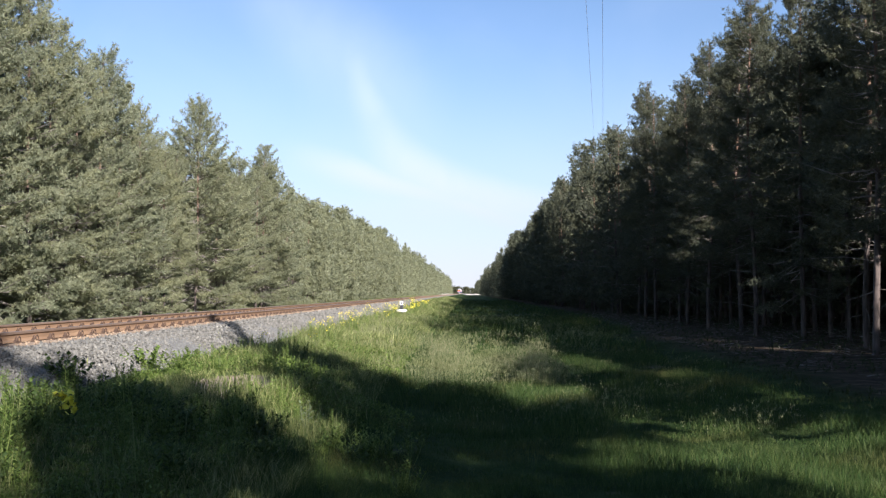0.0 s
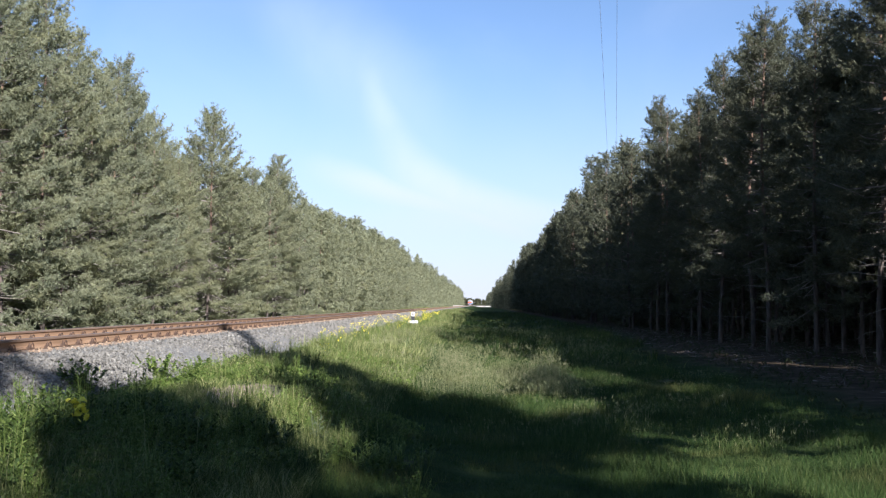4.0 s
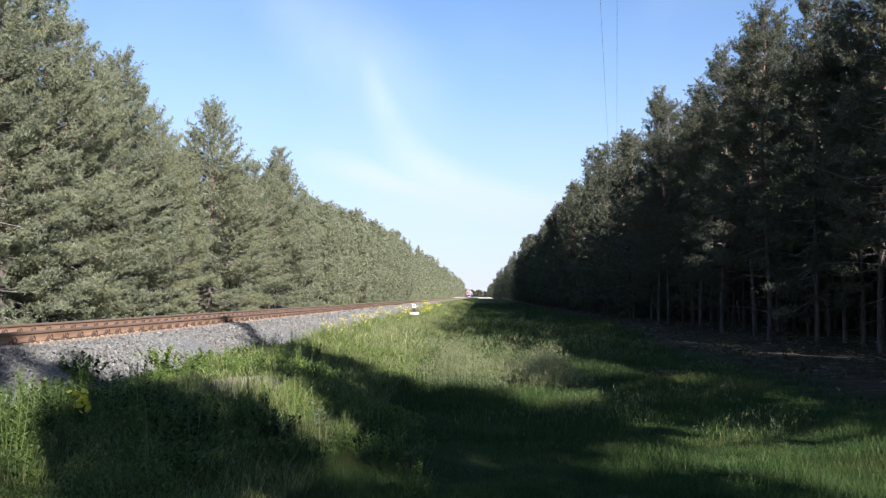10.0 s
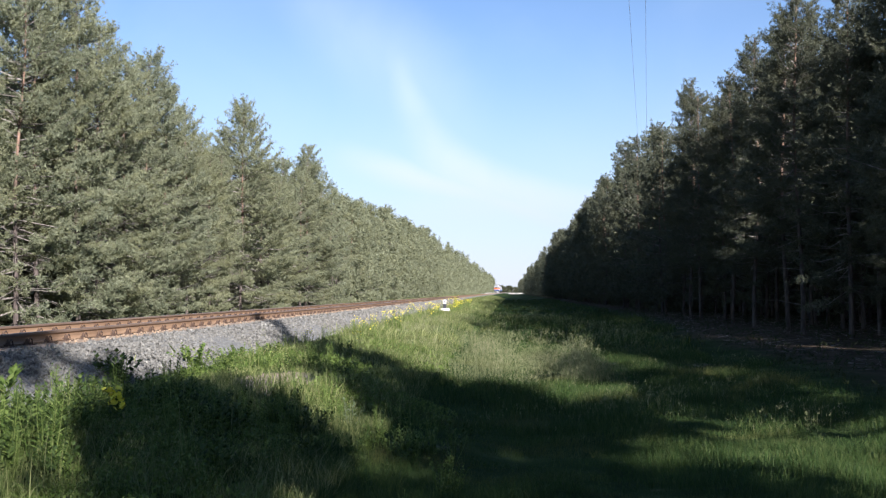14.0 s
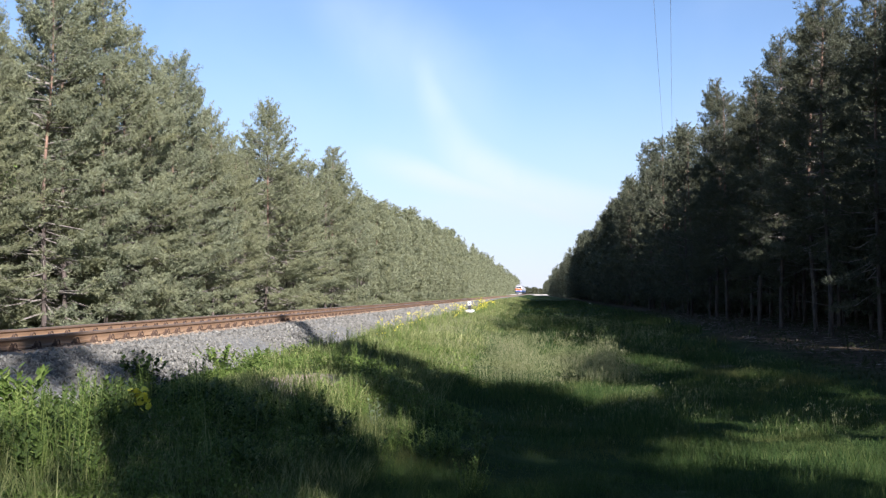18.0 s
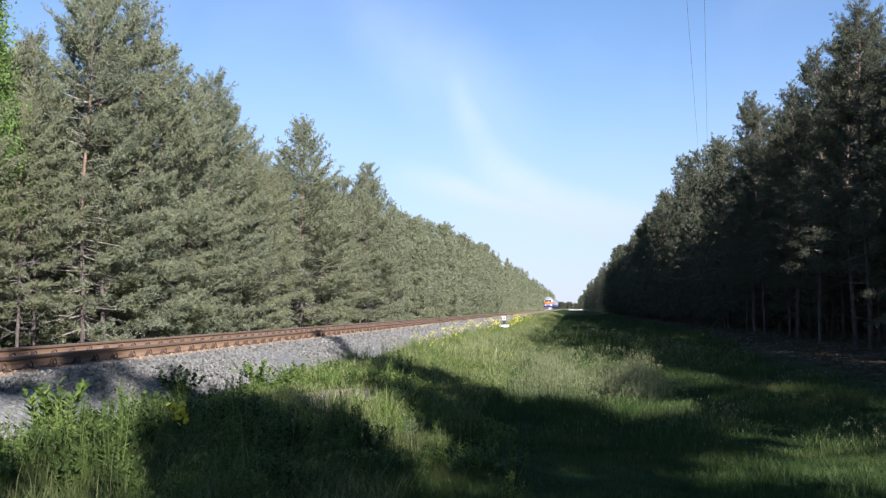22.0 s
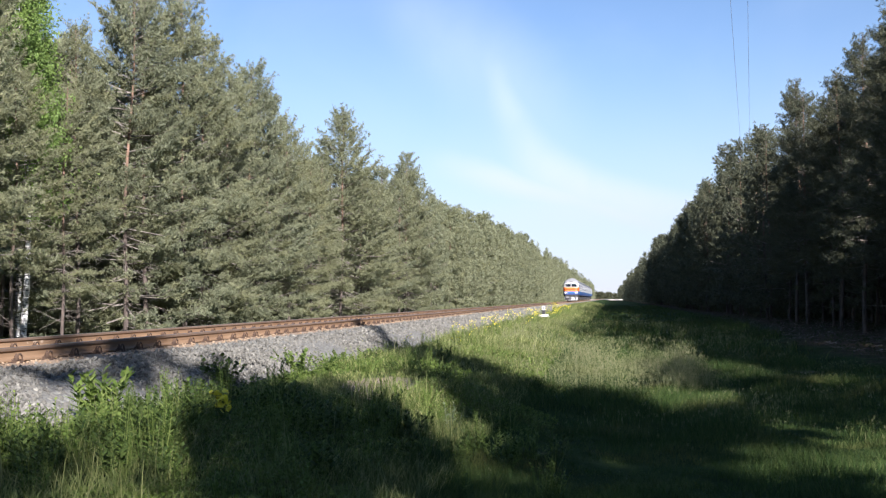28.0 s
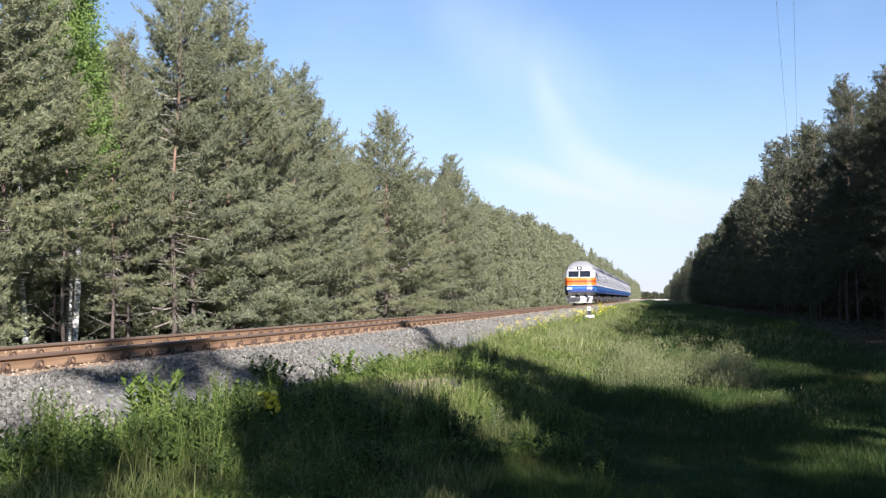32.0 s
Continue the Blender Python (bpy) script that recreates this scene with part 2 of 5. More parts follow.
def make_materials():
    # sun and shade put into the needle colours: left raised, right lowered
    M["needles_left"] = leafy("sunlit_pine_needles", (0.118, 0.134, 0.082), (0.232, 0.25, 0.15), (0.365, 0.378, 0.232), 0.42)
    M["needles_right"] = leafy("shaded_pine_needles", (0.048, 0.055, 0.035), (0.100, 0.109, 0.069), (0.180, 0.190, 0.122), 0.38)
    M["birch_leaf"] = leafy("birch_leaves", (0.11, 0.18, 0.045), (0.19, 0.29, 0.075), (0.29, 0.39, 0.13), 0.42)
    M["weed"] = leafy("weed_leaves", (0.04, 0.075, 0.016), (0.125, 0.19, 0.038), (0.26, 0.31, 0.09), 0.38)
    M["pale_weed"] = leafy("pale_weed_leaves", (0.11, 0.145, 0.075), (0.17, 0.21, 0.115), (0.24, 0.28, 0.16), 0.3)
    M["dark_weed"] = leafy("dark_weed_leaves", (0.03, 0.052, 0.012), (0.058, 0.092, 0.02), (0.10, 0.14, 0.035), 0.3)
    # very dark greens put the forest floor's shade into the shrub leaves
    M["shade_weed"] = leafy("shaded_shrub_leaves", (0.022, 0.030, 0.011), (0.042, 0.055, 0.020), (0.075, 0.085, 0.035), 0.3)
    M["petal"] = Nodes("yellow_petals", 0.5).colour((0.86, 0.74, 0.05)).mat

    k = Nodes("pine_bark", 0.9)
    up = k.axis("Z")
    flakes = k.noise(9, 5, (1, 1, 0.25))
    low = k.ramp(flakes, (0.3, (0.034, 0.026, 0.021)), (0.7, (0.145, 0.112, 0.09)))
    high = k.ramp(flakes, (0.3, (0.11, 0.066, 0.043)), (0.7, (0.26, 0.16, 0.105)))
    k.colour(k.mix(k.grey(up, 4.0, 9.0), low, high)).bump(flakes, 0.7, 0.03)
    M["bark"] = k.mat
    k = Nodes("dead_branch_wood", 0.9)
    k.colour(k.ramp(k.noise(6, 3), (0.3, (0.10, 0.083, 0.068)), (0.7, (0.29, 0.255, 0.215))))
    M["twig"] = k.mat
    k = Nodes("birch_bark", 0.7)
    k.colour(k.ramp(k.noise(5, 5, (1, 1, 3)), (0.38, (0.03, 0.03, 0.03)), (0.5, (0.6, 0.58, 0.54))))
    M["birch_bark"] = k.mat

    k = Nodes("ground_cover", 0.95)
    k.b.inputs["Specular IOR Level"].default_value = 0.05
    x = k.axis("X")
    wob = k.calc("MULTIPLY", k.calc("SUBTRACT", k.noise(0.35, 3), 0.5), 3.0)
    xw = k.calc("ADD", x, wob)
    turf = k.ramp(k.noise(1.3, 6), (0.3, (0.014, 0.028, 0.007)), (0.55, (0.03, 0.052, 0.013)), (0.8, (0.07, 0.09, 0.03)))
    litter = k.ramp(k.noise(2.2, 6), (0.3, (0.034, 0.026, 0.016)), (0.58, (0.080, 0.060, 0.038)), (0.78, (0.21, 0.16, 0.105)))
    sand = k.ramp(k.noise(6, 5), (0.35, (0.22, 0.17, 0.12)), (0.7, (0.40, 0.33, 0.25)))
    turf = k.mix(k.grey(k.noise(0.55, 4), 0.66, 0.75, 0, 0.7), turf, sand)
    dx = k.calc("DIVIDE", k.calc("ADD", x, 3.5), 0.6)
    dy = k.calc("DIVIDE", k.calc("SUBTRACT", k.axis("Y"), 15.9), 1.9)
    spot = k.calc("ADD", k.calc("MULTIPLY", dx, dx), k.calc("MULTIPLY", dy, dy))
    spot = k.calc("ADD", spot, k.calc("MULTIPLY", k.noise(2.5, 4), 0.9))
    turf = k.mix(k.grey(spot, 1.5, 1.05), turf, sand)
    c = k.mix(k.grey(k.calc("SUBTRACT", xw, k.grey(k.axis("Y"), 35, 80, 0, 2.6)), 5.9, 8.0), turf, litter)
    c = k.mix(k.grey(xw, -26.0, -30.0), c, litter)
    k.colour(c).bump(k.noise(14, 5), 0.8, 0.06)
    M["ground"] = k.mat
    k = Nodes("pale_sand", 0.95)
    k.colour(k.ramp(k.noise(2, 5), (0.3, (0.38, 0.34, 0.27)), (0.7, (0.52, 0.47, 0.39))))
    M["sand"] = k.mat

    def blade(key, name, low, mid, top, uneven=0.5, lit_straw=0.0):
        k = Nodes(name, 0.55)
        k.b.inputs["Specular IOR Level"].default_value = 0.15
        c = k.ramp(k.island(), (0.0, low), (0.55, mid), (1.0, top))
        c = k.mix(k.grey(k.noise(0.5, 3), 0.35, 0.7, 0, 0.5), c, mid)
        c = k.mix(k.grey(k.noise(0.9, 4), 0.42, 0.62, 0, uneven), c, low)
        # straw-toned patches painted in as sunlit tufts
        c = k.mix(k.grey(k.noise(0.62, 5), 0.52, 0.66, 0, lit_straw), c, (top[0] * 1.1, top[1] * 0.9, top[2] * 0.95))
        k.colour(c).thin(c, 0.35)
        M[key] = k.mat

    # meadow greens lowered to deepen its shade, bank greens pale as in sun
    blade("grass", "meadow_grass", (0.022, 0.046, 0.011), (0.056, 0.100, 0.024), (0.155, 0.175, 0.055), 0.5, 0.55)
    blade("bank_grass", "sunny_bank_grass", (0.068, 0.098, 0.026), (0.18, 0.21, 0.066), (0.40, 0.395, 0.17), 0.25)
    blade("seed_grass", "pale_flowering_grass", (0.15, 0.165, 0.07), (0.225, 0.235, 0.11), (0.33, 0.32, 0.18))

    k = Nodes("ballast_gravel", 0.9)
    v = k.cells(20.0)
    c = k.ramp(v.outputs["Color"], (0.0, (0.13, 0.125, 0.105)), (0.5, (0.20, 0.195, 0.165)), (1.0, (0.29, 0.28, 0.235)))
    c = k.mix(k.grey(v.outputs["Distance"], 0.3, 0.7, 0, 0.5), c, (0.08, 0.075, 0.07))
    k.colour(k.mix(k.grey(k.calc("ADD", k.axis("X"), k.calc("MULTIPLY", k.noise(2.5, 3), 0.25)), -5.95, -6.25, 0, 0.8), c, (0.34, 0.235, 0.14)))
    k.bump(v.outputs["Distance"], 0.6, -0.02)
    M["ballast"] = k.mat
    k = Nodes("ballast_stone", 0.95)
    k.b.inputs["Specular IOR Level"].default_value = 0.2
    c = k.ramp(k.island(), (0.0, (0.07, 0.067, 0.057)), (0.45, (0.145, 0.14, 0.119)), (0.94, (0.20, 0.192, 0.162)), (1.0, (0.30, 0.288, 0.243)))
    c = k.mix(k.grey(k.noise(30, 3), 0.4, 0.7, 0, 0.4), c, (0.19, 0.17, 0.145))
    k.colour(k.mix(k.grey(k.calc("ADD", k.axis("X"), k.calc("MULTIPLY", k.noise(2.5, 3), 0.25)), -5.95, -6.25, 0, 0.75), c, (0.34, 0.235, 0.14)))
    M["stone"] = k.mat

    k = Nodes("rusty_rail_steel", 0.75, 0.1)
    c = k.ramp(k.noise(7, 6, (1, 0.12, 1)), (0.3, (0.215, 0.132, 0.072)), (0.6, (0.295, 0.188, 0.106)), (0.8, (0.38, 0.258, 0.152)))
    k.colour(c).bump(k.noise(60, 3), 0.25, 0.004)
    M["rail"] = k.mat
    k = Nodes("polished_rail_top", 0.35, 0.8)
    k.colour(k.ramp(k.noise(5, 4, (6, 0.1, 1)), (0.3, (0.20, 0.17, 0.145)), (0.7, (0.36, 0.32, 0.28))))
    M["rail_top"] = k.mat
    k = Nodes("brown_worn_rail_head", 0.6, 0.15)
    k.colour(k.ramp(k.noise(6, 4, (3, 0.1, 3)), (0.3, (0.15, 0.102, 0.07)), (0.7, (0.23, 0.165, 0.118))))
    M["rail_head"] = k.mat
    k = Nodes("rusty_fastening", 0.8, 0.2)
    k.colour(k.ramp(k.noise(25, 4), (0.3, (0.045, 0.028, 0.018)), (0.7, (0.12, 0.072, 0.045))))
    M["fastening"] = k.mat
    k = Nodes("dusty_concrete", 0.9)
    k.colour(k.ramp(k.noise(9, 6), (0.3, (0.28, 0.19, 0.115)), (0.7, (0.42, 0.31, 0.20)))).bump(k.noise(40, 4), 0.3, 0.006)
    M["concrete"] = k.mat
    k = Nodes("whitewash", 0.85)
    k.colour(k.ramp(k.noise(7, 5), (0.25, (0.38, 0.36, 0.33)), (0.55, (0.66, 0.65, 0.62)))).bump(k.noise(30, 4), 0.4, 0.01)
    M["white"] = k.mat
    k = Nodes("black_paint", 0.6)
    k.colour(k.ramp(k.noise(8, 4), (0.3, (0.015, 0.015, 0.016)), (0.8, (0.045, 0.043, 0.04))))
    M["black"] = k.mat

    def paint(key, name, col, rough=0.38, dirt=0.25):
        k = Nodes(name, rough)
        streak = k.noise(1.4, 5, (1, 1, 0.35))
        d = tuple(0.45 * a + 0.03 for a in col)
        k.colour(k.mix(k.grey(streak, 0.45, 0.75, 0, dirt), col, d))
        k.rough(k.grey(k.noise(3, 3), 0.3, 0.7, rough - 0.08, rough + 0.12))
        M[key] = k.mat

    paint("t_silver", "pale_grey_train_paint", (0.40, 0.41, 0.425))
    paint("t_roof", "weathered_grey_roof_paint", (0.25, 0.25, 0.245), 0.6, 0.5)
    paint("t_white", "white_train_paint", (0.64, 0.64, 0.62))
    paint("t_plough", "dull_white_paint", (0.42, 0.41, 0.39), 0.6, 0.6)
    paint("t_blue", "blue_train_paint", (0.028, 0.062, 0.21))
    paint("t_cyan", "light_blue_train_paint", (0.05, 0.20, 0.45))
    paint("t_orange", "orange_train_paint", (0.78, 0.16, 0.015))
    paint("t_ochre", "darker_orange_train_paint", (0.30, 0.04, 0.010))
    paint("t_dark", "dirty_undercarriage_paint", (0.035, 0.033, 0.032), 0.75, 0.4)
    paint("t_steel", "worn_wheel_steel", (0.16, 0.13, 0.11), 0.5, 0.5)
    k = Nodes("train_window_glass", 0.06)
    k.colour((0.012, 0.015, 0.018))
    k.b.inputs["Specular IOR Level"].default_value = 0.8
    M["t_glass"] = k.mat
    k = Nodes("headlight_glass", 0.15)
    k.colour((0.85, 0.84, 0.80))
    M["t_lamp"] = k.mat
    k = Nodes("aluminium_wire", 0.5, 0.8)
    k.colour((0.55, 0.55, 0.56))
    M["wire"] = k.mat
    k = Nodes("faded_chalk", 0.95)
    k.colour(k.ramp(k.noise(40, 4), (0.35, (0.34, 0.23, 0.14)), (0.6, (0.52, 0.42, 0.30))))
    M["chalk"] = k.mat


make_materials()


# ---- builders ----
def raw(name, verts, faces, mat, smooth=False):
    """An object from arrays of corners and faces."""
    me = bpy.data.meshes.new(name)
    me.from_pydata(np.asarray(verts).tolist(), [], np.asarray(faces).tolist())
    me.materials.append(M[mat])
    if smooth:
        me.polygons.foreach_set("use_smooth", [True] * len(me.polygons))
    return new(name, me)


def under(ob, parent, label=""):
    ob.parent = parent
    return tagged(ob, label) if label else ob


def part(name, bm, mat, parent, label="", smooth=False):
    """Links a bmesh as one mesh object under a thing or a part."""
    me = bpy.data.meshes.new(name)
    bmesh.ops.recalc_face_normals(bm, faces=bm.faces)
    bm.to_mesh(me)
    bm.free()
    me.materials.append(M[mat])
    if smooth:
        me.polygons.foreach_set("use_smooth", [True] * len(me.polygons))
    ob = new(name, me)
    if parent is not None:
        ob.parent = parent
    if label:
        ob["label"] = label
    return ob


def box(bm, x0, x1, y0, y1, z0, z1, bevel=0.0):
    r = bmesh.ops.create_cube(bm, size=1.0, matrix=Matrix.Translation(((x0 + x1) / 2, (y0 + y1) / 2, (z0 + z1) / 2)) @ Matrix.Diagonal((abs(x1 - x0), abs(y1 - y0), abs(z1 - z0), 1)))
    if bevel:
        es = list({e for v in r["verts"] for e in v.link_edges})
        bmesh.ops.bevel(bm, geom=es, offset=bevel, segments=1, affect="EDGES")
    return bm


def rod(bm, a, b, r0, r1=None, seg=8):
    a, b = Vector(a), Vector(b)
    m = Matrix.Translation((a + b) / 2) @ (b - a).to_track_quat("Z", "Y").to_matrix().to_4x4()
    bmesh.ops.create_cone(bm, cap_ends=True, segments=seg, radius1=r0, radius2=r0 if r1 is None else r1, depth=(b - a).length, matrix=m)
    return bm


def prism(bm, profile, y0, y1, caps=True):
    """A profile of (x, z) corners drawn out along y."""
    rings = [[bm.verts.new((x, y, z)) for x, z in profile] for y in (y0, y1)]
    n = len(profile)
    for i in range(n):
        bm.faces.new((rings[0][i], rings[0][(i + 1) % n], rings[1][(i + 1) % n], rings[1][i]))
    if caps:
        bm.faces.new(rings[0])
        bm.faces.new(rings[1][::-1])
    return bm


# ---- ground ----
PROFILE = ((-2500, 0.4), (-60, 0.15), (-24, 0.02), (-19, -0.1), (-14, -0.1), (-11.6, 0.5), (-10.9, 0.52), (-10.0, 0.9), (-6.2, 0.9),
           (-5.2, 0.54), (-4.3, 0.51), (-3.2, 0.41), (-2.3, 0.25), (-1.6, 0.09), (-0.9, 0.0), (1.5, -0.02), (4.2, 0.02), (6.5, 0.1), (11, 0.18), (30, 0.25), (60, 0.3), (2500, 0.3))
PX, PZ = np.array([p[0] for p in PROFILE], float), np.array([p[1] for p in PROFILE], float)
RAIL_Z = 1.2  # top of the rails
TRACK_X = -7.6


def ground_z(x, y):
    """Height of the ground at arrays x and y."""
    x, y = np.asarray(x, float), np.asarray(y, float)
    z = np.interp(x, PX, PZ)
    calm = np.clip(np.minimum(abs(x + 7.6) - 3.2, 1.5), 0, 1.5) / 1.5
    bumps = 0.05 * np.sin(x * 1.7 + 0.6 * np.sin(y * 0.8)) * np.sin(y * 0.9 + x * 0.4) + 0.035 * np.sin(x * 3.9 + y * 2.3) * np.sin(y * 3.1 - x)
    bumps += 0.10 * np.sin(y * 0.21 + 1.0 + 0.25 * x) * np.clip(1 - abs(x - 0.5) / 5.5, 0, 1)
    far = np.clip((y - 250) / 500, 0, 1)
    # the bank rises to the ballast's shoulder farther on
    z = z + np.interp(x, [-5.9, -5.4, -4.5, -3.5, -2.4], [0, 0.34, 0.26, 0.13, 0]) * np.clip((y - 76) / 55, 0, 1)
    return z + bumps * calm * (1 - 0.7 * far) * np.clip(1 - (x - 6.5) / 4, 0.15, 1)


def build_ground():
    xs = np.concatenate([[-2500, -900, -300, -120, -60, -40, -30, -25, -21, -18, -15, -13], np.arange(-12, 12.01, 0.35), [14, 17, 20, 25, 30, 40, 60, 120, 300, 900, 2500]])
    ys = np.concatenate([[-300, -100, -40, -15, 0], np.arange(2, 40, 0.5), np.geomspace(40, 3500, 90)])
    X, Y = np.meshgrid(xs, ys)
    V = np.stack([X, Y, ground_z(X, Y)], -1).reshape(-1, 3)
    n, i = len(xs), np.arange(len(xs) - 1)
    F = np.concatenate([np.stack([r * n + i, r * n + i + 1, (r + 1) * n + i + 1, (r + 1) * n + i], -1) for r in range(len(ys) - 1)])
    return tagged(raw("ground", V, F, "ground", True), "grassy railway clearing with brown forest litter under the trees", "ground", kind="structure")


build_ground()


# ---- track ----
def build_ballast():
    rng = np.random.default_rng(3)
    prof = [(-11.0, 0.40), (-10.85, 0.53), (-9.98, 0.98), (-9.2, 1.035), (-6.0, 1.035), (-5.92, 1.0), (-5.05, 0.53), (-4.9, 0.40)]
    ys = np.concatenate([np.arange(-30, 40, 0.4), np.geomspace(40, 1500, 120)])
    X = np.array([p[0] for p in prof])[None, :] + 0 * ys[:, None]
    Z = np.array([p[1] for p in prof])[None, :] + 0 * ys[:, None]
    X[:, -2:] += (0.12 * np.sin(ys * 0.7) + 0.08 * np.sin(ys * 1.9))[:, None]
    n, i = len(prof), np.arange(len(prof) - 1)
    V = np.stack([X, np.repeat(ys[:, None], n, 1), Z], -1).reshape(-1, 3)
    F = np.concatenate([np.stack([r * n + i, r * n + i + 1, (r + 1) * n + i + 1, (r + 1) * n + i], -1) for r in range(len(ys) - 1)])
    tagged(raw("ballast_bed", V, F, "ballast"), "grey crushed stone bed under the railway track", "ballast", kind="structure")
    # loose stones on the shoulder and between the sleepers
    octa = np.array([(1, 0, 0), (-1, 0, 0), (0, 1, 0), (0, -1, 0), (0, 0, 1), (0, 0, -1)], float)
    tri = np.array([(0, 2, 4), (2, 1, 4), (1, 3, 4), (3, 0, 4), (2, 0, 5), (1, 2, 5), (3, 1, 5), (0, 3, 5)])
    n = 46000
    y = np.where(rng.random(n) < 0.07, rng.uniform(-8, 8, n), 7.0 + 103.0 * rng.random(n) ** 2.5)
    u = rng.random(n)
    x = np.where(u < 0.8, -6.02 + 1.32 * rng.random(n) ** 1.1 + 0.08 * rng.normal(size=n), -8.9 + 2.7 * rng.random(n))
    z = np.interp(x, [p[0] for p in prof], [p[1] for p in prof])
    s = rng.uniform(0.015, 0.036, n) * (1 + np.clip(y - 25, 0, 90) / 60)
    s = np.where((x < -6.25), s * 0.7, s)
    q = rng.normal(size=(n, 3, 3))
    q = np.linalg.qr(q)[0]
    shape = octa[None] * rng.uniform(0.6, 1.25, (n, 6, 3)) * s[:, None, None]
    V = (shape @ q + np.stack([x, y, z + rng.uniform(-0.35, 0.95, n) * s], -1)[:, None]).reshape(-1, 3)
    F = (tri[None] + 6 * np.arange(n)[:, None, None]).reshape(-1, 3)
    tagged(raw("ballast_stones", V, F, "stone"), "loose grey and pinkish crushed stones of the ballast shoulder", "gravel", kind="stuff")


def build_rails():
    half = [(0.035, 0.152), (0.036, 0.125), (0.012, 0.112), (0.009, 0.05), (0.016, 0.028), (0.066, 0.014), (0.066, 0.0)]
    prof = half + [(-x, z) for x, z in reversed(half)]
    for side in (0.797, -0.797):
        bm = bmesh.new()
        ys = list(np.arange(-25, 60, 12.5)) + list(np.geomspace(62.5, 1500, 12))
        rings = [[bm.verts.new((x, y, z)) for x, z in prof] for y in ys]
        n = len(prof)
        for a, b in zip(rings, rings[1:]):
            for i in range(n - 1):
                bm.faces.new((a[i], a[i + 1], b[i + 1], b[i]))
            bm.faces.new((a[n - 1], a[0], b[0], b[n - 1]))
        rail = part("rail", bm, "rail", None)
        rail.location = (TRACK_X + side, 0, RAIL_Z - 0.152)
        tagged(rail, "rust-brown steel rail with a polished head", "rail", "rails of the track")
        part("rail_head", prism(bmesh.new(), [(-0.0365, 0.119), (0.0365, 0.119), (0.0365, 0.147), (0.031, 0.153), (-0.031, 0.153), (-0.0365, 0.147)], -25, 1500), "rail_head", rail, "brown worn rail head")
        if side < 0:  # faint chalk writing on the web
            for y, long in ((12.75, 0.05), (12.92, 0.03), (13.05, 0.09), (13.22, 0.04), (13.38, 0.1), (14.6, 0.03), (14.78, 0.12), (14.98, 0.08)):
                part("chalk_mark", box(bmesh.new(), 0.0085, 0.0115, y, y + long, 0.062, 0.098), "chalk", rail, "faint pale chalk mark")
        part("running_surface", prism(bmesh.new(), [(-0.027, 0.152), (0.027, 0.152), (0.024, 0.156), (-0.024, 0.156)], -25, 1500), "rail_top", rail, "polished steel running surface")


def build_sleepers():
    base = new("sleeper")
    bm = bmesh.new()
    prism(bm, [(-1.35, -0.16), (1.35, -0.16), (1.35, 0.0), (0.95, 0.045), (0.62, 0.045), (0.35, -0.02), (-0.35, -0.02), (-0.62, 0.045), (-0.95, 0.045), (-1.35, 0.0)], -0.13, 0.13)
    part("beam", bm, "concrete", base)
    for side in (0.797, -0.797):
        bm = box(bmesh.new(), side - 0.19, side + 0.19, -0.09, 0.09, 0.0455, 0.058, 0.003)
        part("tie_plate", bm, "fastening", base)
        for out in (1, -1):
            bm = bmesh.new()
            x = side + out * 0.098
            box(bm, x - 0.035, x + 0.035, -0.045, 0.045, 0.058, 0.085)
            rod(bm, (x, 0, 0.085), (x, 0, 0.10), 0.032, seg=6)
            rod(bm, (x, 0, 0.10), (x, 0, 0.128), 0.022, seg=6)
            rod(bm, (x, 0, 0.128), (x, 0, 0.15), 0.012, seg=6)
            ring = [(x + 0.045 * out, 0.056 * math.cos(a), 0.088 + 0.056 * math.sin(a)) for a in np.linspace(-0.7, math.pi + 0.7, 9)]
            for p, q in zip(ring, ring[1:]):
                rod(bm, p, q, 0.0125, seg=3)
            part("clip_bolt", bm, "fastening", base)
    tagged(base, "dust-brown concrete sleeper with bolted rail clips", "sleeper", "sleepers of the track")
    z = RAIL_Z - 0.152 - 0.058
    rng = random.Random(5)
    base.matrix_basis = pose(TRACK_X, 5.0, z)
    for i in range(1, 205):
        copy_thing(base, pose(TRACK_X + rng.uniform(-0.01, 0.01), 5.0 + 0.645 * i + rng.uniform(-0.02, 0.02), z, 0, 0, rng.uniform(-0.4, 0.4)))


build_ballast()
build_rails()
build_sleepers()


# ---- trees ----
def frames_from(dirs):
    """Two unit vectors square to each direction."""
    ref = np.where(abs(dirs[:, 2:3]) < 0.9, [[0, 0, 1.0]], [[1.0, 0, 0]])
    a = np.cross(dirs, ref)
    a /= np.linalg.norm(a, axis=1, keepdims=True)
    return a, np.cross(dirs, a)


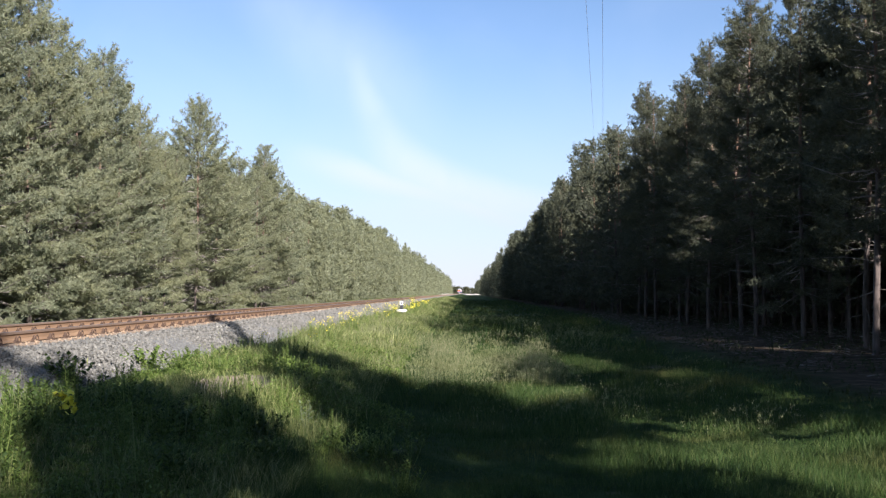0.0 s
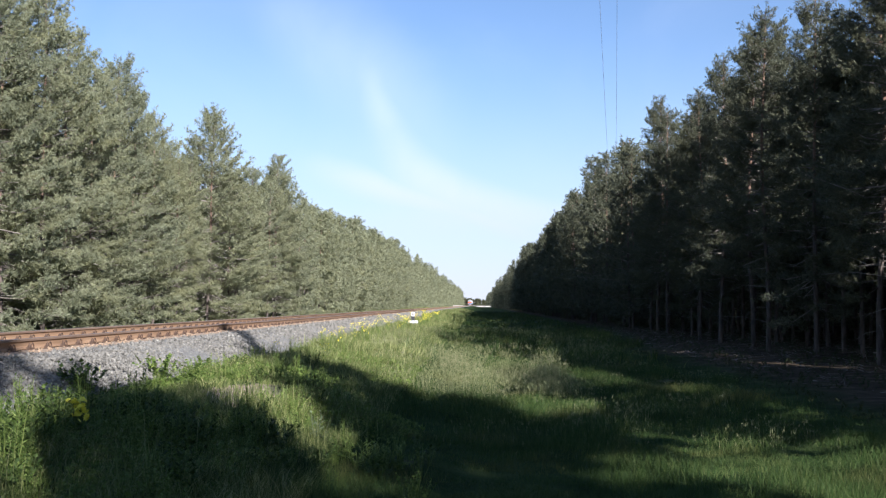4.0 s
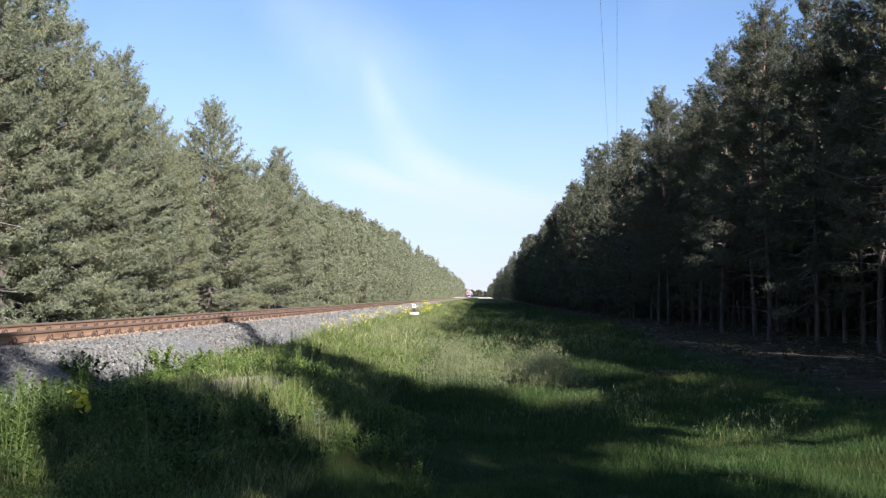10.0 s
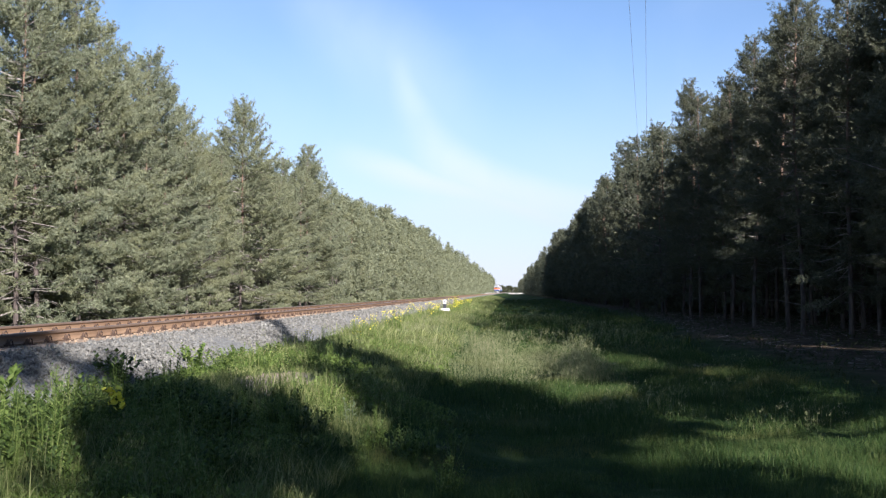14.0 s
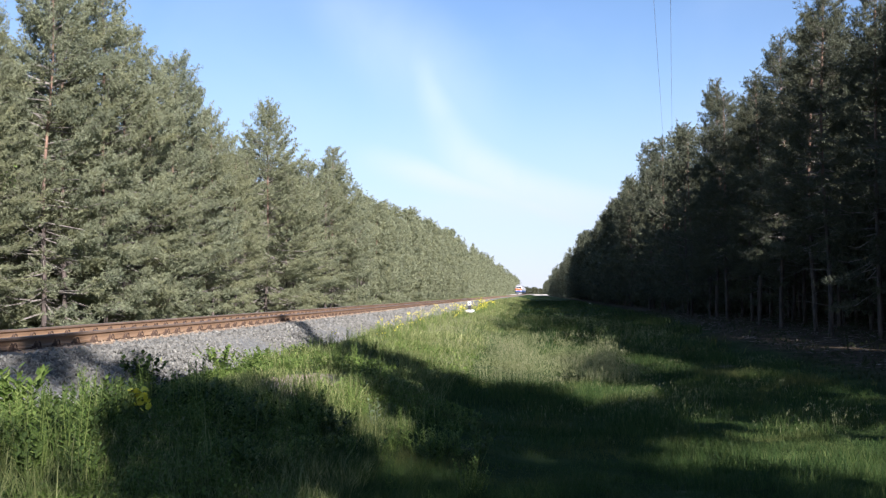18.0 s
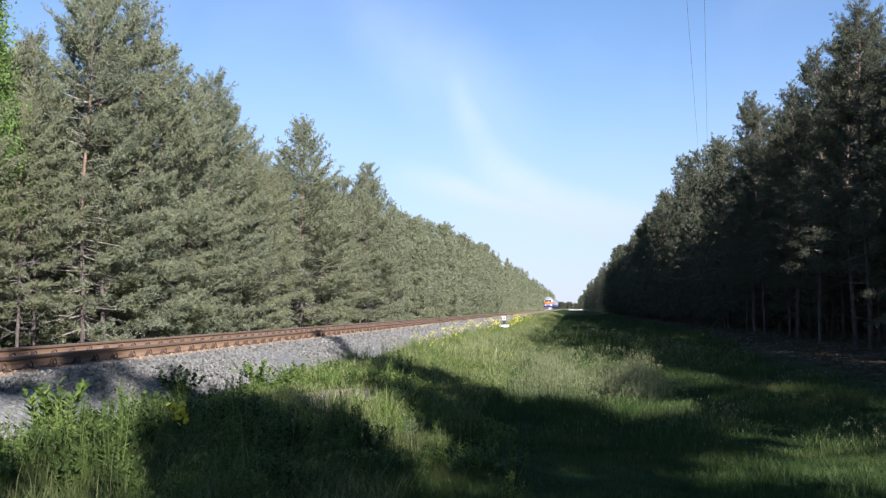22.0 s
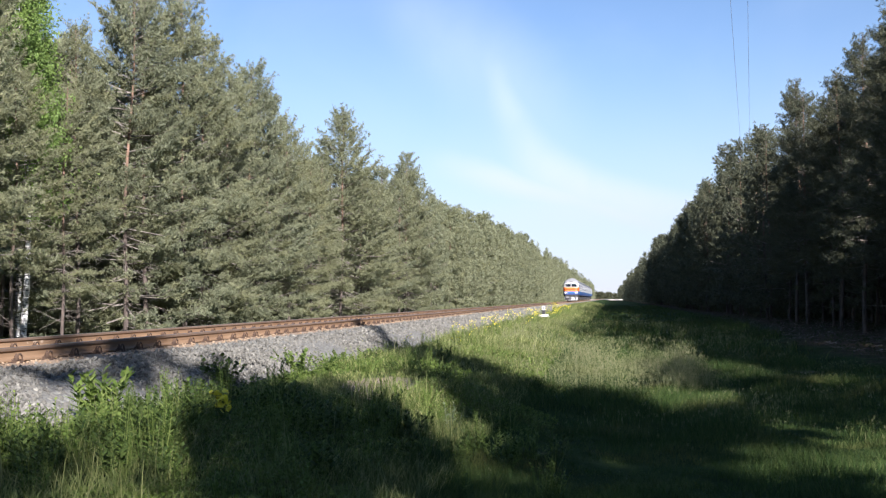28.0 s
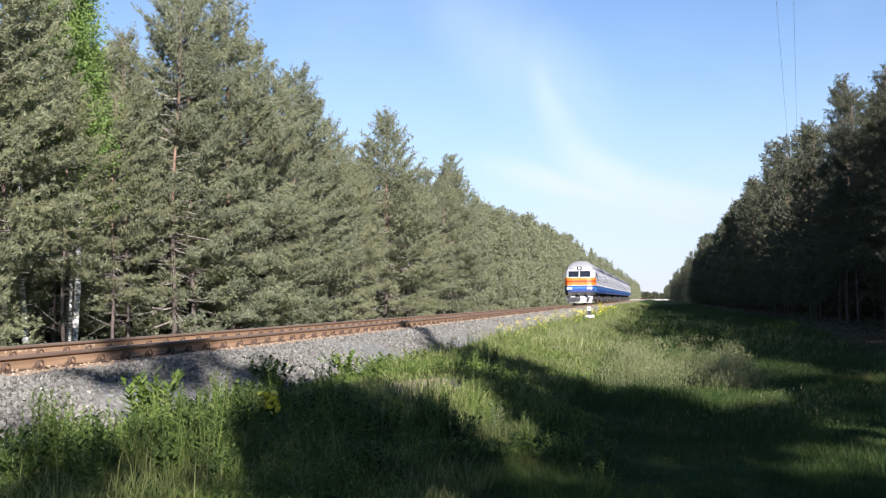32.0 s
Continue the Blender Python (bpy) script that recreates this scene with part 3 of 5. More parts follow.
def spray(rng, centres, dirs, size, blades, width, spread, face=0.0, facing=None):
    """Tufts of thin three-cornered blades: arrays of corners and faces. face: how far they turn their flat side outwards."""
    n = len(centres)
    d = np.repeat(dirs, blades, 0) + spread * rng.normal(size=(n * blades, 3))
    d /= np.linalg.norm(d, axis=1, keepdims=True)
    a, _ = frames_from(d)
    turn = rng.normal(size=(n * blades, 3)) * (1 - 0.6 * min(1, face)) + face * np.repeat(dirs if facing is None else facing, blades, 0)
    a = np.cross(d, turn)
    a /= np.linalg.norm(a, axis=1, keepdims=True) + 1e-9
    s = np.repeat(size, blades)[:, None] * rng.uniform(0.6, 1.25, (n * blades, 1))
    c = np.repeat(centres, blades, 0) + 0.25 * s * rng.normal(size=(n * blades, 3))
    w = width * s
    V = np.stack([c - a * w - d * s * 0.3, c + a * w - d * s * 0.3, c + d * s * 0.75], 1).reshape(-1, 3)
    return V, np.arange(len(V)).reshape(-1, 3)


def tube(points, radii, seg=6):
    """A tapered tube along points: corners and faces (quads)."""
    P, r = np.asarray(points, float), np.asarray(radii, float)
    d = np.gradient(P, axis=0)
    d /= np.linalg.norm(d, axis=1, keepdims=True)
    a, b = frames_from(d)
    t = np.linspace(0, 2 * np.pi, seg, endpoint=False)
    V = (P[:, None] + r[:, None, None] * (np.cos(t)[None, :, None] * a[:, None] + np.sin(t)[None, :, None] * b[:, None])).reshape(-1, 3)
    i = np.arange(seg)
    F = np.concatenate([np.stack([k * seg + i, k * seg + (i + 1) % seg, (k + 1) * seg + (i + 1) % seg, (k + 1) * seg + i], -1) for k in range(len(P) - 1)])
    return V, F


def merged(pieces):
    V, F, at = [], [], 0
    for v, f in pieces:
        V.append(v)
        F.append(f + at)
        at += len(v)
    return np.concatenate(V), np.concatenate(F)


def pine_shape(seed, H, crown_from, reach, step, blades, size, limb_seg=3, dead=0.0, width=0.15, bare=0.12, full=0.54, gap=1.0):
    """Trunk, limbs and needle crown of one pine, as arrays. step: distance between the needle tufts along a twig.
    bare: share of dead boughs in the lower crown. full: how fast the crown narrows upwards."""
    rng = np.random.default_rng(seed)
    fine = step < 0.2
    zt = np.linspace(-0.3, H, 9)
    lean = rng.normal(scale=0.012, size=2)
    wob = 0.10 * np.sin(zt * 0.5 + rng.uniform(0, 6))
    axis = np.stack([lean[0] * zt + wob, lean[1] * zt + wob * 0.6, zt], -1)
    trunk = tube(axis, 0.0066 * H * np.clip(1.15 - zt / H, 0.04, 1.2) ** 0.8, 7)
    limbs, cs, ds = [], [], []

    def plume(a, b, start, lift=0.35):
        """Tufts along a twig from a to b, the shoots turned up at its end."""
        n = max(2, int(np.linalg.norm(b - a) * (1 - start) / step))
        t = np.linspace(start, 1.0, n)[:, None] + rng.normal(scale=0.05, size=(n, 1))
        d = (b - a) / (np.linalg.norm(b - a) + 1e-9)
        wide = 0.06 if fine else 0.3 * size
        cs.append(a + (b - a) * t + np.array([0, 0, 0.10]) * t * t * np.linalg.norm(b - a) + rng.normal(scale=wide, size=(n, 3)))
        ds.append(d + rng.normal(scale=0.35, size=(n, 3)) + np.array([0, 0, lift]) + 0 * t)

    z = crown_from * H
    while z < H * 0.985:
        u = (z - crown_from * H) / (H * (1 - crown_from))
        shape = (1 - u) ** full * (0.7 + 0.3 * min(1, u * 4)) + 0.04
        base = np.array([np.interp(z, zt, axis[:, k]) for k in range(3)])
        layer, a0 = rng.uniform(0.82, 1.12), rng.uniform(0, 6.28)
        whorl = rng.integers(4, 7)
        for k in range(whorl):
            az = a0 + 6.283 * k / whorl + rng.normal(scale=0.35)
            L = max(min(0.5, reach), reach * shape * layer * rng.uniform(0.62, 1.2))
            rise = np.radians(-10 + 52 * u ** 1.2 + rng.normal(scale=9))
            out = np.array([np.cos(az) * np.cos(rise), np.sin(az) * np.cos(rise), np.sin(rise)])
            side = np.array([-np.sin(az), np.cos(az), 0])
            foot = base + [0, 0, rng.normal(scale=0.16)]
            mid = foot + out * L * 0.5 - np.array([0, 0, 0.04 * L])
            tip = foot + out * L + np.array([0, 0, 0.16 * L])
            if fine:
                limbs.append(tube([foot, mid, tip], [0.008 * L + 0.008, 0.005 * L + 0.005, 0.003], limb_seg))
            elif k % 3 == 1:
                limbs.append(tube([foot, tip], [0.009 * L + 0.010, 0.003], limb_seg))
            if rng.random() < bare * max(0, 1 - 1.6 * u):
                continue
            plume(mid, tip, 0.1)
            if L > 0.7:
                for g in np.linspace(0.36, 0.96, 2 + int(L * (2.8 if fine else 2.0))):
                    root = foot + (mid - foot) * (g * 2) if g < 0.5 else mid + (tip - mid) * (g * 2 - 1)
                    s = rng.choice((-1, 1))
                    l = (0.40 * L * (1.15 - g) + 0.26) * rng.uniform(0.65, 1.25)
                    way = out * 0.8 + side * s * rng.uniform(0.4, 1.0) + np.array([0, 0, rng.normal(scale=0.16) + 0.10 + 0.3 * u])
                    plume(root, root + way / np.linalg.norm(way) * l, 0.15, 0.45)
        z += rng.uniform(0.36, 0.72) * (1.0 if fine else 1.15) * (1 - 0.35 * (u > 0.6)) * gap
    plume(axis[-1] - [0, 0, 0.9], axis[-1], 0.0)
    for _ in range(int(dead)):
        zz = rng.uniform(0.06, max(0.3, crown_from + 0.3)) * H
        az, L = rng.uniform(0, 2 * np.pi), rng.uniform(0.6, 2.6)
        foot = np.array([np.interp(zz, zt, axis[:, k]) for k in range(3)])
        out = np.array([np.cos(az), np.sin(az), rng.normal(scale=0.22) - 0.1])
        limbs.append(tube([foot, foot + out * L * 0.5 + np.array([0, 0, 0.06 * L]), foot + out * L + np.array([0, 0, rng.normal(scale=0.2)])], [0.015, 0.010, 0.004], 3))
    C, D = np.concatenate(cs), np.concatenate(ds)
    D /= np.linalg.norm(D, axis=1, keepdims=True)
    radial = C - np.array([0, 0, 1.0]) * C[:, 2:3]
    radial /= np.linalg.norm(radial, axis=1, keepdims=True) + 1e-9
    crown = spray(rng, C, D, np.full(len(C), size) * rng.uniform(0.75, 1.25, len(C)), blades, width, 0.85, 0.4, radial * 0.6 + [0, 0, 0.7])
    return trunk, merged(limbs), crown


def pine(shape, needles, label, group):
    trunk, limbs, crown = shape
    tree = new("pine_tree")
    under(raw("trunk", *trunk, "bark", True), tree)
    tagged(under(raw("branchwork", *limbs, "twig"), tree), kind="stuff")
    tagged(under(raw("crown", *crown, needles), tree), kind="stuff")
    tagged(tree, label, "tree", group)
    return tree


def build_forest():
    rng = np.random.default_rng(11)
    left_label = "sunlit grey-green pine with foliage down to the ground"
    right_label = "tall shaded pine with a bare lower trunk"
    made, shapes, joined = {}, {}, {"L": [], "R": []}

    def kinds(key, n, needles, label, group, **kw):
        made[key] = []
        for i in range(n):
            H = kw["H"] * (0.94 + 0.12 * i / max(1, n - 1))
            shapes.setdefault(key, []).append(pine_shape(100 * len(made) + i, H, kw["low"] * (0.6 + 0.8 * ((i * 3) % n) / n), kw["reach"], kw["step"], kw["blades"], kw["size"], dead=kw.get("dead", 0), width=kw.get("width", 0.15), full=kw.get("full", 0.54), gap=kw.get("gap", 1.0)))
            if key not in ("L_low", "R_low", "L_far", "R_far", "R_pole", "R_inner"):
                made[key].append(pine(shapes[key][-1], needles, label, group))
                made[key][-1]["tall"] = H + 0.2

    gl, gr = "pines beyond the track", "pines beside the clearing"
    kinds("L_hi", 5, "needles_left", left_label, gl, H=16.5, low=0.035, reach=4.4, step=0.088, blades=8, size=0.165, dead=40, width=0.105)
    kinds("L_bare", 2, "needles_left", "sunlit pine with a bare grey lower trunk", gl, H=16.5, low=0.27, reach=3.7, step=0.088, blades=8, size=0.165, dead=90, width=0.105)
    kinds("L_cone", 2, "needles_left", left_label, gl, H=16.5, low=0.035, reach=5.0, step=0.09, blades=8, size=0.165, dead=30, width=0.105, full=0.66, gap=0.8)
    kinds("L_mid", 3, "needles_left", left_label, gl, H=16.5, low=0.05, reach=3.9, step=0.20, blades=6, size=0.28, dead=14, width=0.12)
    kinds("L_low", 2, "needles_left", left_label, gl, H=16.5, low=0.12, reach=3.6, step=0.8, blades=4, size=0.9, dead=6, width=0.15)
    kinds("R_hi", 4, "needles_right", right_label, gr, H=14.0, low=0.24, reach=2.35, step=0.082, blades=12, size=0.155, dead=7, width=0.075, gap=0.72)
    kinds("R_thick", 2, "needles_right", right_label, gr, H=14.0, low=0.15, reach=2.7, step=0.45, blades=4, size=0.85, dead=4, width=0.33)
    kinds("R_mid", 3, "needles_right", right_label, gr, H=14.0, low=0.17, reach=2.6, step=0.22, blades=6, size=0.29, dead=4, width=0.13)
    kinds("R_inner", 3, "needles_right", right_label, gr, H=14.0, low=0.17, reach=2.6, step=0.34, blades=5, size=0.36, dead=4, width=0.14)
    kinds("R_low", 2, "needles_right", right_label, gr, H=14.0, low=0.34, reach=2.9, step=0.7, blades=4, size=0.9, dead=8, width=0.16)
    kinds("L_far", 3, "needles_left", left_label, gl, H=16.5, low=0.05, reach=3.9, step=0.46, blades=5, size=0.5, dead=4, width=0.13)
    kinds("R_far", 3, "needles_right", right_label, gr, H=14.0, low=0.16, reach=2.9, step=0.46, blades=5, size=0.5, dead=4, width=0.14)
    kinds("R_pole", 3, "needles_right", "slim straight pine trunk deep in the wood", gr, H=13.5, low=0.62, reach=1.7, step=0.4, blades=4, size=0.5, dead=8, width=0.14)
    used = {k: 0 for k in made}

    def plant(key, x, y, scale, turn, metres=False):
        v = made[key]
        i = used[key]
        used[key] += 1
        if not v:  # deep in the wood or far off
            turned = np.array([[math.cos(turn), math.sin(turn), 0], [-math.sin(turn), math.cos(turn), 0], [0, 0, 1]]) * scale
            joined[key[0]].append([(c @ turned + [x, y, float(ground_z(x, y)) - 0.02], f) for c, f in shapes[key][i % len(shapes[key])]])
            return
        src = v[i % len(v)]
        if metres:
            scale /= src["tall"]
        m = Matrix.Translation((x, y, float(ground_z(x, y)) - 0.02)) @ Matrix.Rotation(turn, 4, "Z")
        if i < len(v):
            src.matrix_basis = m
            src.scale = (scale,) * 3
            return
        t = copy_thing(src, m)
        t.scale = (scale,) * 3

    # beyond the track: the front row, then the wood behind it
    for y, tall in FRONT_LEFT:
        plant("L_cone" if y in (98.8, 130.3) else "L_bare" if 36 < y < 50 or 85 < y < 94 or 123 < y < 126 else "L_hi" if y < 140 else "L_mid", -24.5 - rng.uniform(0, 1.1), y, tall, rng.uniform(0, 6.28), True)
    for row, (x0, y0, y1, gap) in enumerate(((-28.3, 30, 150, 3.2), (-32.5, 32, 130, 3.8), (-37.0, 36, 110, 4.8), (-24.6, 158, 330, 3.9), (-28.5, 152, 320, 4.4))):
        y = y0
        while y < y1:
            far = row > 2
            plant("L_far" if far else "L_mid" if row == 0 else "L_low", x0 - rng.uniform(-1.2, 1.2), y, rng.uniform(0.82, 0.98) * (1 + 0.0012 * (y - 155)) if far else rng.uniform(0.76, 0.95), rng.uniform(0, 6.28))
            y += gap * rng.uniform(0.8, 1.3)
    # beside the clearing: the front trees, then the wood behind them
    for x, y, s in FRONT_RIGHT:
        y *= 1.04 if y > 12 else 1.0
        s *= 0.94 if 58 < y < 76 else 1.0
        plant("R_thick" if y < 0 else "R_hi" if y < 75 else "R_mid", x, y, s, rng.uniform(0, 6.28))
    # unseen trees, shaped to throw the shadows on bank and meadow
    for i, (x, y, H, low, reach, gaps) in enumerate(SHADOW_TREES):
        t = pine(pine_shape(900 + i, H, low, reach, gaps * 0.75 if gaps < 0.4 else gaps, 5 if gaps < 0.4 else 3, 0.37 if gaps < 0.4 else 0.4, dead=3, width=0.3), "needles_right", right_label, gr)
        t.matrix_basis = Matrix.Translation((x, y, float(ground_z(x, y)) - 0.02))
    y = 108.0
    while y < 300:
        plant("R_mid" if y < 140 else "R_far", 11.9 + rng.uniform(-0.9, 1.2), y, rng.uniform(0.92, 1.12), rng.uniform(0, 6.28))
        if y > 118:
            plant("R_far", 15.2 + rng.uniform(-0.9, 1.2), y + 1.5, rng.uniform(0.9, 1.08), rng.uniform(0, 6.28))
        y += rng.uniform(2.6, 4.4)
    for x0, y0, y1, gap in ((15.0, -30, 120, 4.0), (18.6, -24, 120, 4.0), (22.5, -10, 115, 3.9), (27.0, 20, 115, 4.0), (32, 40, 110, 4.2), (37, 56, 110, 4.6)):
        y = y0 + rng.uniform(0, 2)
        while y < y1:
            x, tall = x0 + rng.uniform(-1.4, 1.4), rng.uniform(0.84, 1.0)
            lane = y + (x - 10.8) * 1.88  # along the sun's rays, back to the wood's edge
            if x < 17.8 and -8 < lane < 16:  # unseen trees behind the gap in the edge, kept low to let sun onto the meadow
                tall *= 0.62
            elif -14.0 < lane < 16:
                tall *= 0.85
            if (27.5 < lane < 40 or 44 < lane < 56) and 12.5 < x < 29 and rng.random() < 0.8:  # a gap that lets the sun in
                y += gap
                continue
            plant("R_thick" if y < -3 and x < 20 else "R_inner" if y > 12 and (x < 17.5 or 20 < y < 60 and x < 21) else "R_low", x, y, tall, rng.uniform(0, 6.28))
            y += gap * rng.uniform(0.75, 1.3) * (0.7 if y < 32 else 1.7 if y < 75 and x0 < 20 else 1.0)
    # extra trees out of view, added to keep sun off the nearest front trees
    for x, y, tall in ((13.6, 13.5, 0.6), (14.8, 10.5, 0.65), (16.2, 9.0, 0.7), (17.5, 5.5, 0.8), (13.8, 17.5, 0.6), (16.0, 14.0, 0.75)):
        plant("R_low", x, y, tall, rng.uniform(0, 6.28))
    # slim trunks deep in the wood
    for _ in range(140):
        plant("R_pole", rng.uniform(12.6, 34), rng.uniform(24, 96), rng.uniform(0.75, 1.05), rng.uniform(0, 6.28))
    for key, needles, label in (("L", "needles_left", "pines deeper in the wood beyond the track"), ("R", "needles_right", "slim shaded pines deeper in the wood beside the clearing")):
        wood = tagged(new("inner_woods"), label, "woods", kind="stuff")
        for k, (name, mat) in enumerate((("trunks", "bark"), ("branchwork", "twig"), ("crowns", needles))):
            tagged(under(raw(name, *merged([t[k] for t in joined[key]]), mat), wood), kind="stuff")


# place along the track and height of the front trees beyond it
FRONT_LEFT = ((34.3, 18.2), (38.2, 17.2), (41.8, 12.0), (45.8, 11.6), (49.2, 15.2), (52.8, 18.2), (56.2, 19.9), (60.2, 19.7), (64.8, 18.5), (69, 17.0), (73.8, 18.4), (77.5, 17.2), (82, 15.8), (87.5, 13.4),
              (92.5, 14.0), (98.8, 19.6), (105, 14.9), (110.2, 14.6), (115.4, 14.2), (120.7, 17.2), (124.5, 15.8), (130.3, 19.7), (135.2, 18), (141.4, 17.8), (147.7, 16.3), (154, 16.6))
# x, y and height of the front trees beside the clearing; those behind the camera only cast shadows
FRONT_RIGHT = ((10.6, -44, 1.0), (11.0, -40.5, 0.95), (10.8, -37, 1.0), (11.4, -33.5, 0.95), (10.8, -30, 0.92), (11.3, -26.5, 0.88), (10.9, -23.5, 0.85), (11.4, -19.5, 0.8),
               (11.4, 17.2, 0.98), (11.6, 25.5, 0.98), (10.9, 28.0, 0.93), (11.8, 31, 0.9), (11.6, 36.4, 0.95), (10.9, 40, 0.95), (11.5, 44.5, 0.93),
               (11.2, 48.5, 0.9), (11.3, 53.5, 0.97), (11.6, 57.5, 0.95), (11.0, 61.5, 0.98), (11.3, 66, 1.07), (11.6, 70.5, 0.98), (11.0, 75, 0.99), (11.4, 80, 1.03), (11.8, 86, 1.02), (11.3, 93, 1.15), (11.6, 97, 1.0), (11.2, 104, 1.1))
# slim unseen trees at the wood's edge behind the camera, added to cast shadows: x, y, height, where the crown begins,
# its reach, its openness
SHADOW_TREES = ((8.0, -13.5, 16.0, 0.88, 1.3, 0.32), (8.0, -10.1, 13.3, 0.35, 1.85, 0.3), (10.8, -10.6, 11.9, 0.3, 1.5, 0.3), (10.0, -6.5, 13.0, 0.4, 1.25, 0.3), (9.0, -0.8, 13.7, 0.56, 1.8, 0.3), (9.0, -1.0, 16.8, 0.80, 0.16, 0.4),
              (11.0, -1.0, 11.4, 0.8, 1.25, 0.3), (11.0, 3.3, 7.9, 0.6, 1.3, 0.4), (10.8, 7.3, 9.4, 0.4, 1.15, 0.35),
              (13.0, 1.0, 11.6, 0.62, 1.3, 1.8), (13.0, 5.2, 12.0, 0.6, 1.0, 0.9), (13.5, 8.6, 11.2, 0.45, 1.5, 1.1), (8.0, -8.2, 12.3, 0.35, 0.85, 0.3), (9.0, -13.0, 12.6, 0.5, 1.0, 0.3), (12.0, -9.8, 13.0, 0.45, 1.5, 0.3), (12.0, -6.4, 13.4, 0.77, 1.6, 0.26), (12.4, -4.9, 12.8, 0.8, 1.3, 0.26), (11.0, -9.7, 13.7, 0.4, 1.05, 0.28), (9.0, -17.3, 13.2, 0.55, 1.2, 0.55))
build_forest()


def far_wood(name, seed, rows, H, needles, label, per_tree, size, even=0.84, width=0.11):
    """Far trees of one wood as one object."""
    rng = np.random.default_rng(seed)
    cs, ds, ss = [], [], []
    for x0, y0, y1, gap in rows:
        y = y0
        while y < y1:
            h = H * rng.uniform(even, 1.08) * (1 + 0.28 * min(1, max(0, y - 150) / 250) * (x0 < 0))
            x = x0 + rng.normal(scale=1.0)
            n = int(per_tree * (1.0 if y < 500 else 0.7 if y < 800 else 0.4))
            u = rng.random(n) ** 0.95
            tier = 0.75 + 0.25 * np.sin(u * h * 5.0 + rng.uniform(0, 6.28))
            r = 0.19 * h * (1 - u) ** 0.7 * np.sqrt(rng.random(n)) * tier + 0.08
            a = rng.uniform(0, 2 * np.pi, n)
            z0 = float(ground_z(x, y))
            cs.append(np.stack([x + r * np.cos(a), y + r * np.sin(a), z0 + h * (0.015 + 0.965 * u)], -1))
            ds.append(np.stack([np.cos(a), np.sin(a), 0.6 + 0 * a], -1))
            ss.append(np.full(n, size * (1 + max(0, y - 330) / 500)) * rng.uniform(0.6, 1.3, n))
            y += gap * rng.uniform(0.7, 1.3) * (1 + max(0, y - 150) / 500)
    V, F = spray(rng, np.concatenate(cs), np.concatenate(ds), np.concatenate(ss), 4, width, 0.7, 0.45)
    tagged(raw(name, V, F, needles), label, "woods", kind="stuff")


far_wood("far_woods", 21, ((-24.5, 320, 1500, 3.9), (-29, 315, 1300, 4.5), (-34, 125, 700, 6.5), (-48, 40, 160, 4.0)), 16.0, "needles_left", "distant grey-green pine wood beyond the track", 260, 0.7)
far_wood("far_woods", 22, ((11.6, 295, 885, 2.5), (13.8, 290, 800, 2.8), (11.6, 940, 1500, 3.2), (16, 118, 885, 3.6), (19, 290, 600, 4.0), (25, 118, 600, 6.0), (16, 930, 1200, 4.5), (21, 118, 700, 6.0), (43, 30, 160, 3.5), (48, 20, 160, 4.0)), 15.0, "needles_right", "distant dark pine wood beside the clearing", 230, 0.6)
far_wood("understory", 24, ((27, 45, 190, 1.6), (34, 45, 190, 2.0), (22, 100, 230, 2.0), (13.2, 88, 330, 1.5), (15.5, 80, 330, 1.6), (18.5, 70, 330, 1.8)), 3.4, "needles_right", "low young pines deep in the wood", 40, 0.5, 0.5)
far_wood("understory", 25, ((-27.2, 54, 125, 2.4), (-30, 54, 120, 2.0), (-34, 50, 120, 2.2)), 4.6, "needles_left", "low young pines behind the front trees beyond the track", 90, 0.3, 0.5)
far_wood("far_woods", 23, tuple((x, 2300, 2301, 3.0) for x in range(-160, 161, 3)), 11.0, "needles_right", "wood closing the far end of the clearing", 260, 0.6, 0.9, 0.3)


# ---- far crossing ----
def build_road():
    bm = prism(bmesh.new(), [(0, 0), (3.5, 1.05), (7.5, 1.05), (11, 0)], -45, 75)
    road = part("road", bm, "sand", None)
    road.matrix_basis = pose(45, 905, 0.05, 0, 0, 90)
    tagged(road, "pale sandy road crossing the clearing far off", "road", kind="structure")


build_road()


# ---- grass and weeds ----
POST_AT = (-4.5, 73.0)  # the marker post


def blades(rng, x, y, height, width, bend):
    """Bent grass blades at x, y: corners and faces."""
    n = len(x)
    z = np.maximum(ground_z(x, y), np.where((x > -5.95) & (x < -5.05), np.interp(x, [-5.92, -5.05], [1.0, 0.53]), -9)) - 0.02
    a, f = rng.uniform(0, 2 * np.pi, n), rng.uniform(0, 2 * np.pi, n)
    side = np.stack([np.cos(a), np.sin(a), 0 * a], -1) * width[:, None]
    lean = np.stack([np.cos(f), np.sin(f), 0 * f], -1) * (bend * height * rng.uniform(0.2, 1.0, n))[:, None]
    root = np.stack([x, y, z], -1)
    up = np.array([0, 0, 1.0]) * height[:, None]
    mid = root + up * 0.58 + lean * 0.35
    tip = root + up + lean
    V = np.stack([root - side, root + side, mid - side * 0.7, mid + side * 0.7, tip], 1).reshape(-1, 3)
    F = (np.array([(0, 1, 3), (0, 3, 2), (2, 3, 4)])[None] + 5 * np.arange(n)[:, None, None]).reshape(-1, 3)
    return V, F


def patchy(x, y, seed):
    """A soft random field between 0 and 1 over the ground."""
    rng = np.random.default_rng(seed)
    v = 0
    for k in range(6):
        a, w = rng.uniform(0, 6.28), rng.uniform(0.35, 1.5)
        v = v + np.sin(w * (x * np.cos(a) * 1.6 + y * np.sin(a)) + rng.uniform(0, 6.28))
    return np.clip(0.5 + v / 5.0, 0, 1)


